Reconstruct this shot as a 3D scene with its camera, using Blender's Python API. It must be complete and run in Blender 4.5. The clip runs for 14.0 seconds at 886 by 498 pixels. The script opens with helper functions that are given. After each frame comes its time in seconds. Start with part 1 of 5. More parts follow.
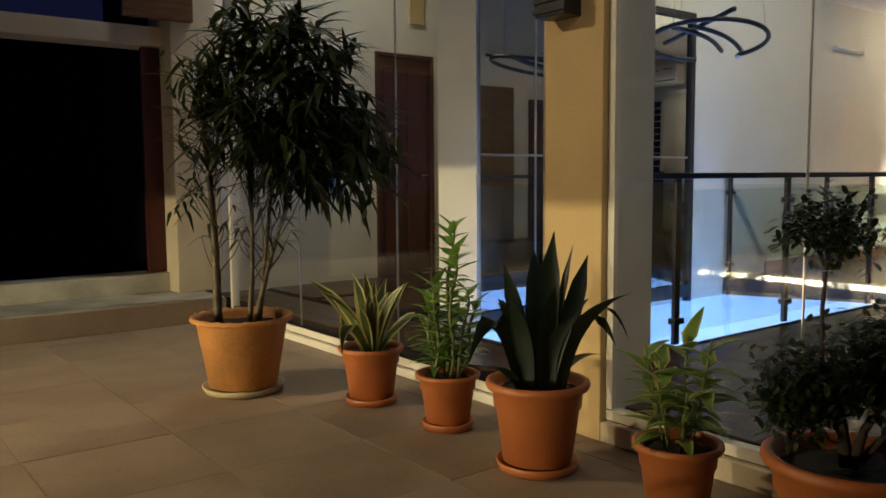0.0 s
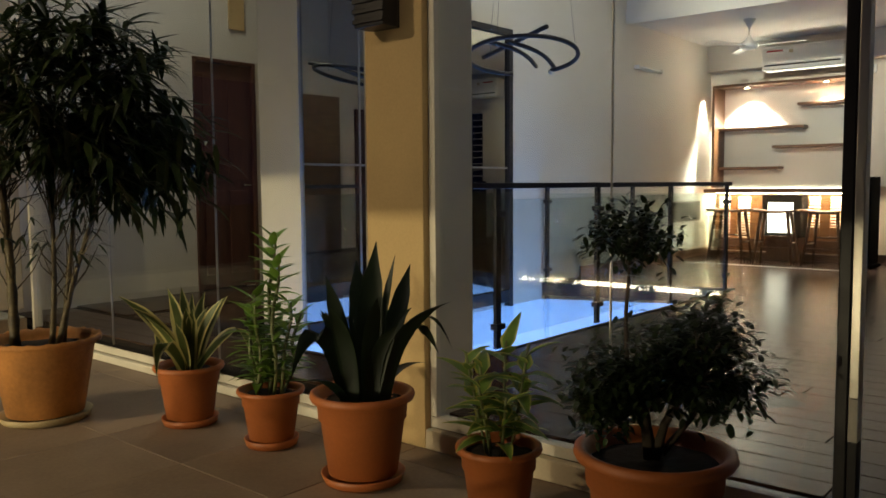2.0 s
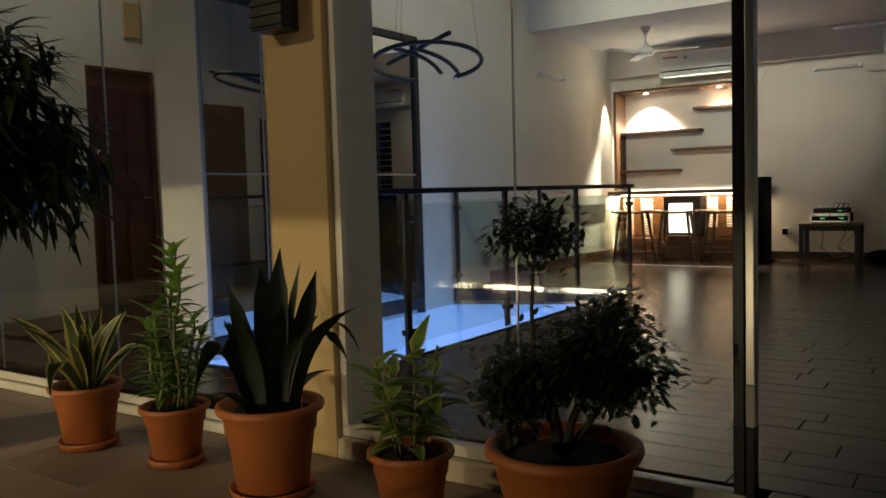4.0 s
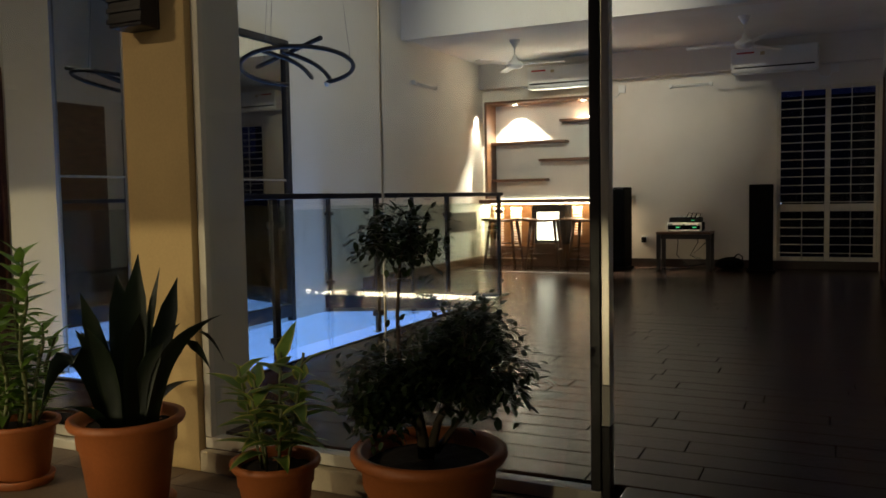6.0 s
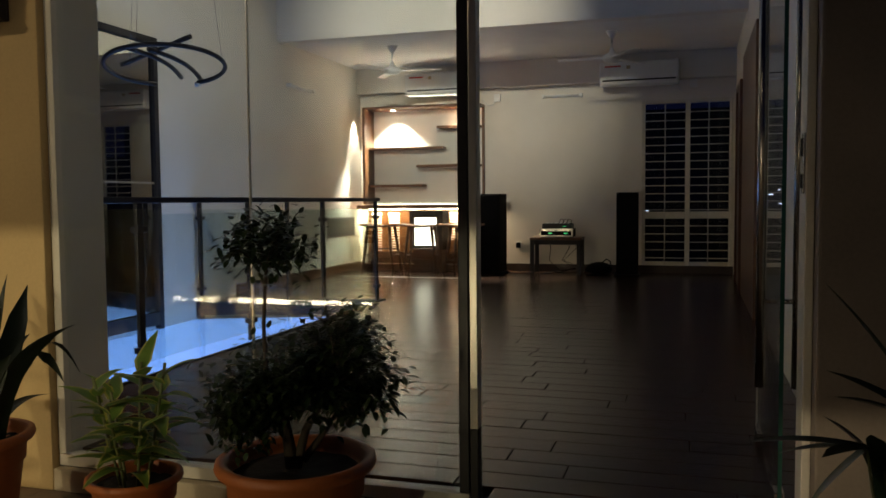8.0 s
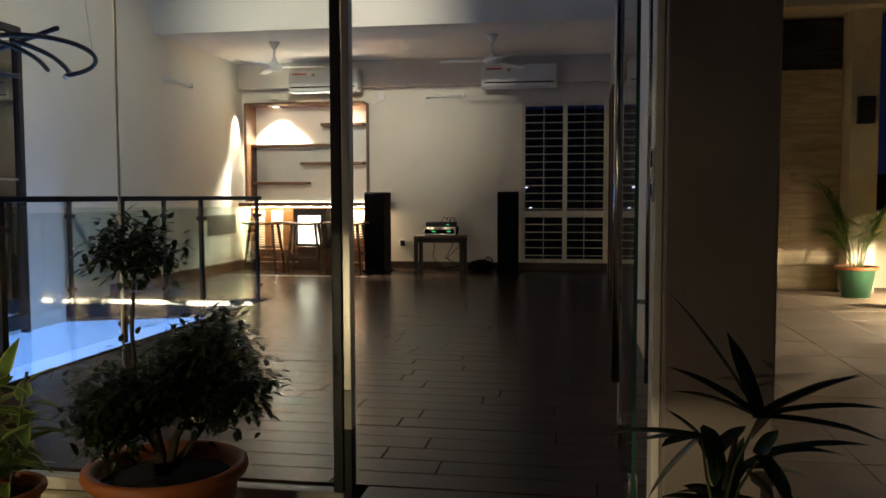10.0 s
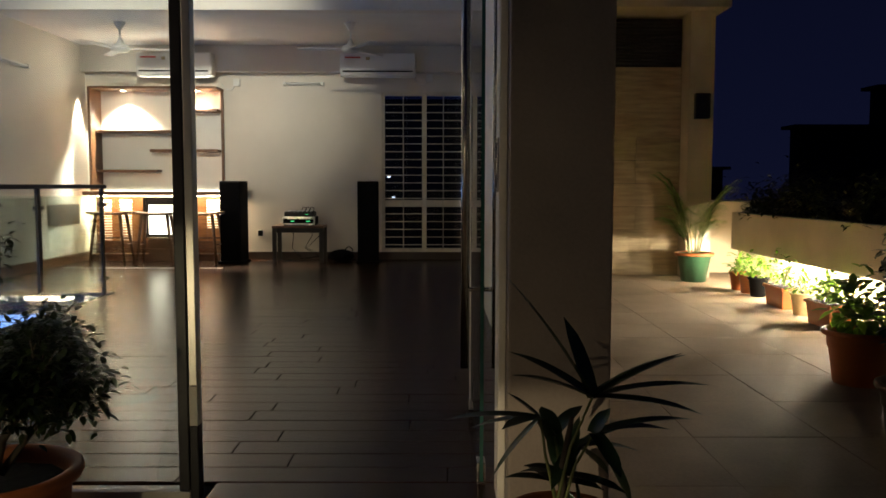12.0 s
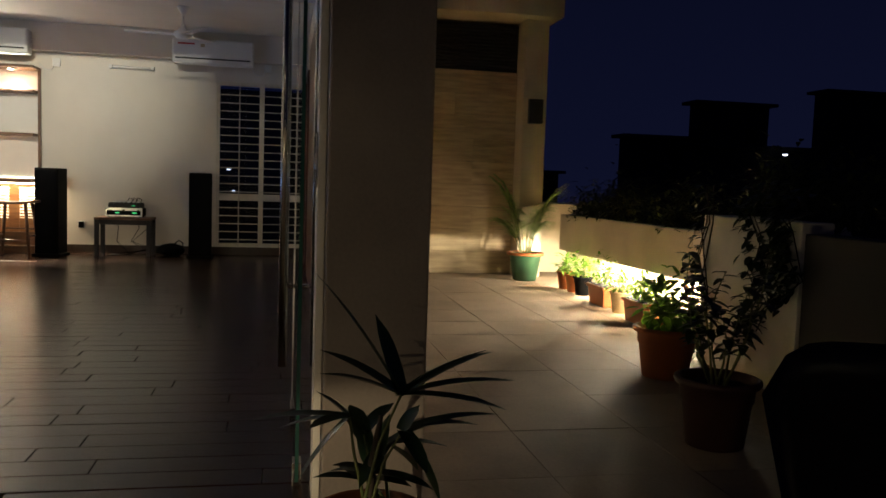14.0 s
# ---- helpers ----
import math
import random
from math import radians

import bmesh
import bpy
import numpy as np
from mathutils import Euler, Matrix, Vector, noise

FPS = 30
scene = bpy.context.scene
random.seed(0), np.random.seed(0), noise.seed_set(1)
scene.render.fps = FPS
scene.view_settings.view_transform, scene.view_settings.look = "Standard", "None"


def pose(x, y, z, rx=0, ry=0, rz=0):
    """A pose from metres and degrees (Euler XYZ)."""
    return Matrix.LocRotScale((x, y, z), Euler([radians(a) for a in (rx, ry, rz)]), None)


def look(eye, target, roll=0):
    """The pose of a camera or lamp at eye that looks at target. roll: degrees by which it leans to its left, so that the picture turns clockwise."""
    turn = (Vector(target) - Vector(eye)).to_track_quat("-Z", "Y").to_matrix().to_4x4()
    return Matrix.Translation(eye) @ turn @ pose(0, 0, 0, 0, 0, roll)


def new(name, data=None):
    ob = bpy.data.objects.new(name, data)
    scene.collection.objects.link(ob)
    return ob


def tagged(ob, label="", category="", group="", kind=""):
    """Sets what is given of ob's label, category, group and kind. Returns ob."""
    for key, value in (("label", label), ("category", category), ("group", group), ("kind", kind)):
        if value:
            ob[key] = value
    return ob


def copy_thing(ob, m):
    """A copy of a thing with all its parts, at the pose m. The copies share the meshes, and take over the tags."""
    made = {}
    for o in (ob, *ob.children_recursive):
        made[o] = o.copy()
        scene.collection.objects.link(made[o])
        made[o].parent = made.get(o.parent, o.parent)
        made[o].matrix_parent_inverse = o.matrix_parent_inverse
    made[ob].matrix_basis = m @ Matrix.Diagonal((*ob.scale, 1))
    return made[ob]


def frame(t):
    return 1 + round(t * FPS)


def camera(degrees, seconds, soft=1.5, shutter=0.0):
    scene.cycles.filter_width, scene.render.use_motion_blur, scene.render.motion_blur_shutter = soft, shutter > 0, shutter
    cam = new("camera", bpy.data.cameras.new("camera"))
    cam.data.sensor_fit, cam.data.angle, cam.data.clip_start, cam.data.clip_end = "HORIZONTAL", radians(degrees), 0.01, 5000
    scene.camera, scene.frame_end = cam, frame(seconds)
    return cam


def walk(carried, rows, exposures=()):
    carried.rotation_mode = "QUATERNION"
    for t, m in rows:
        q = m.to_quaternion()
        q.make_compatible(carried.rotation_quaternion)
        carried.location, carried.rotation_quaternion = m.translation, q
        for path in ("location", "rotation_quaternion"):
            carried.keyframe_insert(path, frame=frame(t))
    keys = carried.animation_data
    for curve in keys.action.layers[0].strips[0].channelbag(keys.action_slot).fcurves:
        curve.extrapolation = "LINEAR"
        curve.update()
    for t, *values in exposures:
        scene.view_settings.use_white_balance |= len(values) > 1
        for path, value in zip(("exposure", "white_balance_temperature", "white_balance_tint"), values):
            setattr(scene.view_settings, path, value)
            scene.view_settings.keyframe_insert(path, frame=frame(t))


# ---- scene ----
cam = camera(56.8, 14.0, soft=1.6)
PATH = [
    (0, (0.097, 0.29, 0.988), (1.318, 1.864, 0.812), -0.4),
    (0.5, (0.1, 0.284, 0.991), (1.396, 1.797, 0.819), -0.2),
    (1, (0.102, 0.275, 0.989), (1.467, 1.727, 0.828), -0.1),
    (1.5, (0.141, 0.281, 0.978), (1.547, 1.695, 0.826), -0.4),
    (2, (0.133, 0.286, 0.99), (1.654, 1.576, 0.834), -0.4),
    (4.5, (0.168, 0.271, 0.962), (1.849, 1.345, 0.828), -1.5),
    (5, (0.168, 0.261, 0.964), (1.903, 1.246, 0.83), -1.1),
    (5.5, (0.172, 0.256, 0.962), (1.952, 1.158, 0.832), -0.9),
    (6, (0.171, 0.253, 0.962), (1.973, 1.111, 0.836), -1.0),
    (6.5, (0.177, 0.248, 0.961), (1.998, 1.066, 0.839), -0.9),
    (7, (0.179, 0.237, 0.961), (2.027, 0.993, 0.84), -0.8),
    (7.5, (0.174, 0.224, 0.964), (2.052, 0.903, 0.845), -0.6),
    (8, (0.184, 0.221, 0.963), (2.093, 0.808, 0.846), -0.5),
    (10.5, (0.123, 0.14, 0.997), (2.106, 0.367, 0.864), 0.1),
    (11, (0.123, 0.128, 0.996), (2.115, 0.244, 0.858), 0.4),
    (11.5, (0.128, 0.12, 0.994), (2.122, 0.17, 0.848), 0.5),
    (12, (0.128, 0.111, 0.995), (2.122, 0.102, 0.841), 0.1),
    (12.5, (0.124, 0.095, 0.992), (2.116, 0.005, 0.829), 0.4),
    (13, (0.126, 0.081, 0.992), (2.109, -0.111, 0.825), 0.8),
    (13.5, (0.126, 0.056, 0.992), (2.097, -0.24, 0.831), 1.3),
    (14, (0.14, 0.03, 0.994), (2.096, -0.356, 0.84), 1.9),
]
walk(cam, [(t, look(e, g, r)) for t, e, g, r in PATH],
     exposures=[(0.0, 1.4), (2.0, 0.95), (4.5, 0.42), (8.0, 0.47), (11.0, 0.95), (14.0, 1.05)])

# ---- world and lamps ----
world = bpy.data.worlds.new("night_sky")
scene.world = world
world.use_nodes = True
wn = world.node_tree
bg = wn.nodes["Background"]
tc = wn.nodes.new("ShaderNodeTexCoord")
sep = wn.nodes.new("ShaderNodeSeparateXYZ")
ramp = wn.nodes.new("ShaderNodeValToRGB")
wn.links.new(tc.outputs["Generated"], sep.inputs[0])
wn.links.new(sep.outputs["Z"], ramp.inputs[0])
ramp.color_ramp.elements[0].position, ramp.color_ramp.elements[0].color = 0.0, (0.0035, 0.0045, 0.016, 1)
ramp.color_ramp.elements[1].position, ramp.color_ramp.elements[1].color = 0.5, (0.0015, 0.002, 0.008, 1)
wn.links.new(ramp.outputs[0], bg.inputs[0])
bg.inputs[1].default_value = 0.55


def lamp(name, kind, m, power, colour, size=0.1, size_y=0.0, spot=60, blend=0.4):
    data = bpy.data.lights.new(name, kind)
    data.energy, data.color = power, colour
    if kind == "AREA":
        data.shape = "RECTANGLE"
        data.size, data.size_y = size, size_y or size
    else:
        data.shadow_soft_size = size
    if kind == "SPOT":
        data.spot_size, data.spot_blend = radians(spot), blend
    ob = new(name, data)
    ob.matrix_world = m
    return tagged(ob, kind="structure")


WARM = (1.0, 0.96, 0.79)
AMBER = (1.0, 0.80, 0.52)
# downlights under the top board of the bar niche
for y in (4.25, 3.28):
    lamp("niche_downlight", "SPOT", look((10.98, y, 2.20), (11.13, y, 0.9)), 270, WARM, 0.03, spot=96, blend=0.5)
lamp("niche_side_lamp", "SPOT", look((10.95, 4.775, 2.20), (10.94, 4.775, 0.9)), 130, WARM, 0.02, spot=58, blend=0.6)
# strip under the bar counter
lamp("counter_strip_lamp", "AREA", look((11.165, 3.86, 0.835), (11.15, 3.86, 0.0)), 55, AMBER, 1.95, 0.03)
lamp("counter_strip_lamp", "AREA", look((10.98, 3.93, 0.855), (11.05, 3.93, 0.0)), 9, AMBER, 1.7, 0.02)
# unseen strip added on the niche's top board to brighten the ceiling
lamp("ceiling_uplight_fill", "AREA", look((10.92, 3.75, 2.295), (10.35, 3.75, 2.83)), 4, WARM, 1.3, 0.03)
# made-up spot above the glass front, added to brighten the far wall
lamp("far_wall_fill", "SPOT", look((3.1, 2.2, 3.6), (11.2, 3.2, 2.75)), 630, WARM, 0.06, spot=36, blend=1.0)
# unseen lamp added high in the double-height hall to brighten its side wall
lamp("hall_wall_fill", "SPOT", look((5.2, 1.7, 4.5), (6.8, 4.83, 1.7)), 145, WARM, 0.08, spot=76, blend=1.0)
# unseen ceiling lamp of the passage, concluded from its lit walls
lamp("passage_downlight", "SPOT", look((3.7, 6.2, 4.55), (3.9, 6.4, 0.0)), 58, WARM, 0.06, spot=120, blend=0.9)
# lamps under the raised planter
for x in (6.35, 7.0, 7.65, 8.3, 8.95):
    lamp("planter_lamp", "POINT", pose(x, -3.44, 0.286), 50, (1.0, 0.87, 0.63), 0.012)
lamp("palm_spot", "POINT", pose(9.90, -3.10, 0.24), 3, (1.0, 0.85, 0.6), 0.03)
# unseen lamps behind the walk; the parapet strips are known from their reflection
for y, to, power in ((2.9, 2.7, 62), (3.9, 3.7, 85), (4.9, 4.6, 85), (5.8, 6.3, 135)):
    lamp("parapet_strip", "SPOT", look((-1.85, y, 0.20), (1.8, to, 0.14)), power, (1.0, 0.84, 0.50), 0.004, spot=46, blend=0.6)
lamp("parapet_strip", "SPOT", look((-1.85, 2.1, 0.20), (2.4, 1.75, 0.06)), 32, (1.0, 0.84, 0.50), 0.004, spot=34, blend=0.6)
# unseen low spots added to light the door-side pillar
lamp("pillar_low_fill", "SPOT", look((-0.7, 2.0, 0.12), (2.6, -0.22, -0.10)), 75, (1.0, 0.80, 0.52), 0.006, spot=15, blend=0.35)
lamp("pillar_low_fill", "SPOT", look((-0.7, 2.0, 0.14), (2.6, -0.25, 0.55)), 12, (1.0, 0.80, 0.52), 0.006, spot=34, blend=1.0)
# unseen high fills added to brighten the ochre pillar and upper plants
lamp("terrace_fill_spot", "SPOT", look((-0.4, -0.6, 3.2), (2.85, 2.40, 1.0)), 40, (1.0, 0.88, 0.64), 0.05, spot=31, blend=0.7)
lamp("terrace_fill_spot", "SPOT", look((-1.0, 4.7, 3.3), (1.9, 3.9, 0.4)), 105, (1.0, 0.79, 0.48), 0.08, spot=88, blend=0.9)


# ---- materials ----
def material(name, colour, rough=0.6, metal=0.0, dark=None, scale=8.0, bump=0.2, fine=120.0, spec=0.5, stretch=(1, 1, 1), coat=0.0, vary=0.0, rvar=0.1):
    """Two scales of variation between colour and dark, with relief from the fine one."""
    m = bpy.data.materials.new(name)
    m.use_nodes = True
    n, l = m.node_tree.nodes, m.node_tree.links
    p = n["Principled BSDF"]
    p.inputs["Roughness"].default_value, p.inputs["Metallic"].default_value = rough, metal
    p.inputs["Specular IOR Level"].default_value = spec
    p.inputs["Coat Weight"].default_value = coat
    co = n.new("ShaderNodeTexCoord")
    mp = n.new("ShaderNodeMapping")
    mp.inputs["Scale"].default_value = stretch
    l.new(co.outputs["Object"], mp.inputs["Vector"])
    a, b = n.new("ShaderNodeTexNoise"), n.new("ShaderNodeTexNoise")
    a.inputs["Scale"].default_value, b.inputs["Scale"].default_value = scale, fine
    a.inputs["Detail"].default_value, b.inputs["Detail"].default_value = 6, 4
    l.new(mp.outputs[0], a.inputs["Vector"]), l.new(mp.outputs[0], b.inputs["Vector"])
    add = n.new("ShaderNodeMath")
    add.operation = "MULTIPLY_ADD"
    add.inputs[1].default_value, add.inputs[2].default_value = 0.35, 0.0
    l.new(b.outputs["Fac"], add.inputs[0])
    l.new(a.outputs["Fac"], add.inputs[2])
    cr = n.new("ShaderNodeValToRGB")
    d = dark or tuple(c * 0.72 for c in colour)
    cr.color_ramp.elements[0].position, cr.color_ramp.elements[0].color = 0.45, (*d, 1)
    cr.color_ramp.elements[1].position, cr.color_ramp.elements[1].color = 0.85, (*colour, 1)
    l.new(add.outputs[0], cr.inputs[0])
    last = cr.outputs[0]
    if vary:
        info, hsv, rng = n.new("ShaderNodeObjectInfo"), n.new("ShaderNodeHueSaturation"), n.new("ShaderNodeMapRange")
        rng.inputs["To Min"].default_value, rng.inputs["To Max"].default_value = 1 - vary, 1 + vary
        l.new(info.outputs["Random"], rng.inputs["Value"])
        far_off = n.new("ShaderNodeVectorMath")
        far_off.operation = "MULTIPLY"
        far_off.inputs[1].default_value = (37.0, 53.0, 71.0)
        l.new(info.outputs["Random"], far_off.inputs[0])
        l.new(far_off.outputs[0], mp.inputs["Location"])
        l.new(rng.outputs[0], hsv.inputs["Value"])
        l.new(last, hsv.inputs["Color"])
        last = hsv.outputs[0]
    l.new(last, p.inputs["Base Color"])
    if bump:
        bp = n.new("ShaderNodeBump")
        bp.inputs["Strength"].default_value, bp.inputs["Distance"].default_value = bump, 0.004
        l.new(b.outputs["Fac"], bp.inputs["Height"])
        l.new(bp.outputs[0], p.inputs["Normal"])
    rr = n.new("ShaderNodeMapRange")
    rr.inputs["To Min"].default_value, rr.inputs["To Max"].default_value = max(0.03, rough - rvar), min(1, rough + rvar)
    l.new(a.outputs["Fac"], rr.inputs["Value"])
    l.new(rr.outputs[0], p.inputs["Roughness"])
    return m


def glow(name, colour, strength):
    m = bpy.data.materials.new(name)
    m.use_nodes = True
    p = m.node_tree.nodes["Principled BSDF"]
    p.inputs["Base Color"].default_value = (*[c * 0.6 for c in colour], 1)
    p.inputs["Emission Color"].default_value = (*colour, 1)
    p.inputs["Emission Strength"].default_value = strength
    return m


def clear_glass(name, tint=(0.96, 0.98, 0.97), ior=1.5, gloss=0.0):
    m = bpy.data.materials.new(name)
    m.use_nodes = True
    n, l = m.node_tree.nodes, m.node_tree.links
    n.remove(n["Principled BSDF"])
    tr, gl, mix = n.new("ShaderNodeBsdfTransparent"), n.new("ShaderNodeBsdfGlossy"), n.new("ShaderNodeMixShader")
    tr.inputs[0].default_value, gl.inputs["Roughness"].default_value = (*tint, 1), gloss
    gl.inputs["Color"].default_value = (0.95, 0.95, 0.95, 1)
    lw, pw, ma = n.new("ShaderNodeLayerWeight"), n.new("ShaderNodeMath"), n.new("ShaderNodeMath")
    lw.inputs["Blend"].default_value = 0.5
    pw.operation, ma.operation = "POWER", "MULTIPLY_ADD"
    pw.inputs[1].default_value = 5.0
    f0 = ((ior - 1) / (ior + 1)) ** 2
    ma.inputs[1].default_value, ma.inputs[2].default_value = 1 - f0, f0
    l.new(lw.outputs["Facing"], pw.inputs[0]), l.new(pw.outputs[0], ma.inputs[0])
    l.new(ma.outputs[0], mix.inputs[0]), l.new(tr.outputs[0], mix.inputs[1]), l.new(gl.outputs[0], mix.inputs[2])
    l.new(mix.outputs[0], n["Material Output"].inputs[0])
    return m


M_wall = material("cream_plaster", (0.74, 0.69, 0.60), 0.75, dark=(0.66, 0.61, 0.52), scale=1.5, bump=0.08, fine=90)
M_outwall = material("outdoor_plaster", (0.62, 0.53, 0.38), 0.8, dark=(0.50, 0.42, 0.29), scale=2.5, bump=0.25, fine=70)
M_pillar = material("ochre_paint", (0.60, 0.43, 0.20), 0.7, dark=(0.50, 0.35, 0.16), scale=2, bump=0.12, fine=80)
# the unlit door-side pillar's shade is put into this darker colour
M_shade = material("shaded_taupe", (0.30, 0.25, 0.20), 0.8, scale=3, bump=0.15, fine=80)
M_ceil = material("ceiling_white", (0.78, 0.76, 0.70), 0.8, dark=(0.70, 0.68, 0.62), scale=2, bump=0.05)
M_tile = material("terrace_tile", (0.31, 0.232, 0.165), 0.78, dark=(0.215, 0.158, 0.112), scale=2.2, bump=0.15, fine=60, vary=0.07, spec=0.3)
M_grout = material("grout", (0.27, 0.205, 0.145), 0.9, scale=10)
M_plank = material("dark_plank", (0.042, 0.019, 0.011), 0.26, dark=(0.026, 0.012, 0.007), scale=5, bump=0.0, fine=40, stretch=(8, 1, 8), vary=0.16, spec=0.24, rvar=0.025)
M_gap = material("plank_joint", (0.010, 0.007, 0.005), 0.9, spec=0.1)
M_wood = material("walnut", (0.16, 0.072, 0.030), 0.42, dark=(0.08, 0.034, 0.015), scale=5, bump=0.15, fine=60, stretch=(1, 1, 8))
M_darkwood = material("dark_stained_wood", (0.035, 0.017, 0.010), 0.45, dark=(0.020, 0.010, 0.006), scale=5, bump=0.1, fine=60, stretch=(1, 8, 1))
M_shelfwood = material("shelf_wood", (0.15, 0.07, 0.032), 0.45, dark=(0.08, 0.036, 0.016), scale=5, bump=0.12, fine=60, stretch=(1, 8, 1))
M_teak = material("teak", (0.36, 0.16, 0.055), 0.42, dark=(0.22, 0.09, 0.03), scale=5, bump=0.15, fine=60, stretch=(1, 1, 8))
M_door = material("brown_door", (0.105, 0.036, 0.022), 0.38, dark=(0.06, 0.020, 0.013), scale=4, bump=0.12, fine=60, stretch=(6, 6, 1))
M_redwood = material("red_door", (0.07, 0.010, 0.006), 0.5, dark=(0.04, 0.006, 0.004), scale=4, stretch=(6, 6, 1))
M_black = material("black_metal", (0.022, 0.020, 0.022), 0.38, metal=0.3, scale=20, bump=0.05)
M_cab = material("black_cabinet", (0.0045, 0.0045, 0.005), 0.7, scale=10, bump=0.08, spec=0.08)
M_alu = material("aluminium", (0.62, 0.59, 0.52), 0.32, metal=0.85, dark=(0.5, 0.47, 0.42), scale=6, bump=0.05, stretch=(1, 1, 0.2))
M_whiteframe = material("white_frame", (0.72, 0.68, 0.58), 0.45, dark=(0.6, 0.56, 0.47), scale=5, bump=0.06)
M_steel = material("brushed_steel", (0.55, 0.52, 0.46), 0.22, metal=1.0, scale=30, bump=0.04, stretch=(1, 1, 0.05))
M_sill = material("cement_sill", (0.50, 0.48, 0.40), 0.8, dark=(0.30, 0.28, 0.22), scale=4, bump=0.4, fine=60)
M_plastic = material("white_plastic", (0.76, 0.75, 0.70), 0.4, dark=(0.70, 0.69, 0.64), scale=3, bump=0.03)
M_red = material("red_sticker", (0.5, 0.03, 0.02), 0.5)
M_stone = material("travertine", (0.46, 0.36, 0.22), 0.75, dark=(0.27, 0.20, 0.12), scale=3, bump=0.35, fine=40, stretch=(1, 1, 9), vary=0.10)
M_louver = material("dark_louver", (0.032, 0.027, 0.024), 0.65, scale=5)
M_terra = material("terracotta", (0.43, 0.128, 0.033), 0.52, dark=(0.31, 0.092, 0.025), scale=3, bump=0.12, fine=90)
M_clay = material("fired_clay", (0.55, 0.24, 0.06), 0.75, dark=(0.30, 0.13, 0.035), scale=4, bump=0.4, fine=50)
M_saucer = material("pale_saucer", (0.50, 0.40, 0.22), 0.7, scale=5)
M_soil = material("soil", (0.016, 0.011, 0.008), 0.95, scale=20, bump=0.8, fine=60)
M_green = material("green_glaze", (0.04, 0.14, 0.07), 0.35, dark=(0.02, 0.07, 0.035), scale=3, coat=0.3)
M_plum = material("plum_plastic", (0.075, 0.028, 0.022), 0.5, scale=4)
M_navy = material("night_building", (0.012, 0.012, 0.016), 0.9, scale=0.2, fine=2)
M_glass = clear_glass("front_glass", ior=1.6)
M_railglass = clear_glass("rail_glass", (0.90, 0.94, 0.93), 1.45)
M_panes = clear_glass("window_pane", (0.8, 0.85, 0.9), 1.5)
M_mirror = bpy.data.materials.new("tinted_mirror")
M_mirror.use_nodes = True
mp_ = M_mirror.node_tree.nodes["Principled BSDF"]
mp_.inputs["Base Color"].default_value, mp_.inputs["Metallic"].default_value, mp_.inputs["Roughness"].default_value = (0.60, 0.59, 0.55, 1), 1.0, 0.015
# the pool floor itself emits blue, in place of underwater lamps
M_pool = glow("glowing_pool_floor", (0.19, 0.35, 0.80), 1.5)
M_strip = glow("lamp_strip", (1.0, 0.88, 0.62), 14.0)
M_dimstrip = glow("soft_strip", (1.0, 0.88, 0.62), 5.0)
M_bulb = glow("lamp_lens", (1.0, 0.85, 0.6), 30.0)
M_screen = glow("lit_panel", (1.0, 0.93, 0.72), 3.0)
M_led = glow("green_led", (0.1, 1.0, 0.35), 0.3)
M_grille = material("grille_paint", (0.70, 0.66, 0.57), 0.5)
M_city = glow("city_light", (0.75, 0.8, 1.0), 1.5)


def leafmat(name, colour, dark, rough=0.42, stripe=None, thin=0.25):
    m = material(name, colour, rough, dark=dark, scale=9, bump=0.1, fine=60)
    n, l = m.node_tree.nodes, m.node_tree.links
    p = n["Principled BSDF"]
    base = p.inputs["Base Color"].links[0].from_socket
    hsv, geo, rng = n.new("ShaderNodeHueSaturation"), n.new("ShaderNodeNewGeometry"), n.new("ShaderNodeMapRange")
    rng.inputs["To Min"].default_value, rng.inputs["To Max"].default_value = 0.6, 1.35
    l.new(geo.outputs["Random Per Island"], rng.inputs["Value"])
    l.new(rng.outputs[0], hsv.inputs["Value"])
    l.new(base, hsv.inputs["Color"])
    out = hsv.outputs[0]
    if stripe:
        uv, sx, mr, mix = n.new("ShaderNodeUVMap"), n.new("ShaderNodeSeparateXYZ"), n.new("ShaderNodeMapRange"), n.new("ShaderNodeMix")
        uv.uv_map = "across"
        mix.data_type = "RGBA"
        l.new(uv.outputs[0], sx.inputs[0])
        mr.inputs["From Min"].default_value, mr.inputs["From Max"].default_value = stripe[1], stripe[1] + 0.15
        l.new(sx.outputs["X"], mr.inputs["Value"])
        l.new(mr.outputs[0], mix.inputs["Factor"])
        l.new(out, mix.inputs["A"])
        mix.inputs["B"].default_value = (*stripe[0], 1)
        out = mix.outputs["Result"]
    l.new(out, p.inputs["Base Color"])
    if thin:
        tl, mx = n.new("ShaderNodeBsdfTranslucent"), n.new("ShaderNodeMixShader")
        l.new(out, tl.inputs["Color"])
        mx.inputs[0].default_value = thin
        l.new(p.outputs[0], mx.inputs[1]), l.new(tl.outputs[0], mx.inputs[2])
        l.new(mx.outputs[0], n["Material Output"].inputs[0])
    return m


L_bamboo = leafmat("bamboo_leaf", (0.040, 0.062, 0.016), (0.014, 0.026, 0.007))
L_agave = leafmat("striped_leaf", (0.12, 0.16, 0.045), (0.06, 0.09, 0.025), stripe=((0.55, 0.50, 0.20), 0.58))
L_lucky = leafmat("lucky_leaf", (0.204, 0.362, 0.054), (0.096, 0.189, 0.026))
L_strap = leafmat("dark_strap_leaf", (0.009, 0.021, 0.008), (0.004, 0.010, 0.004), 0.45)
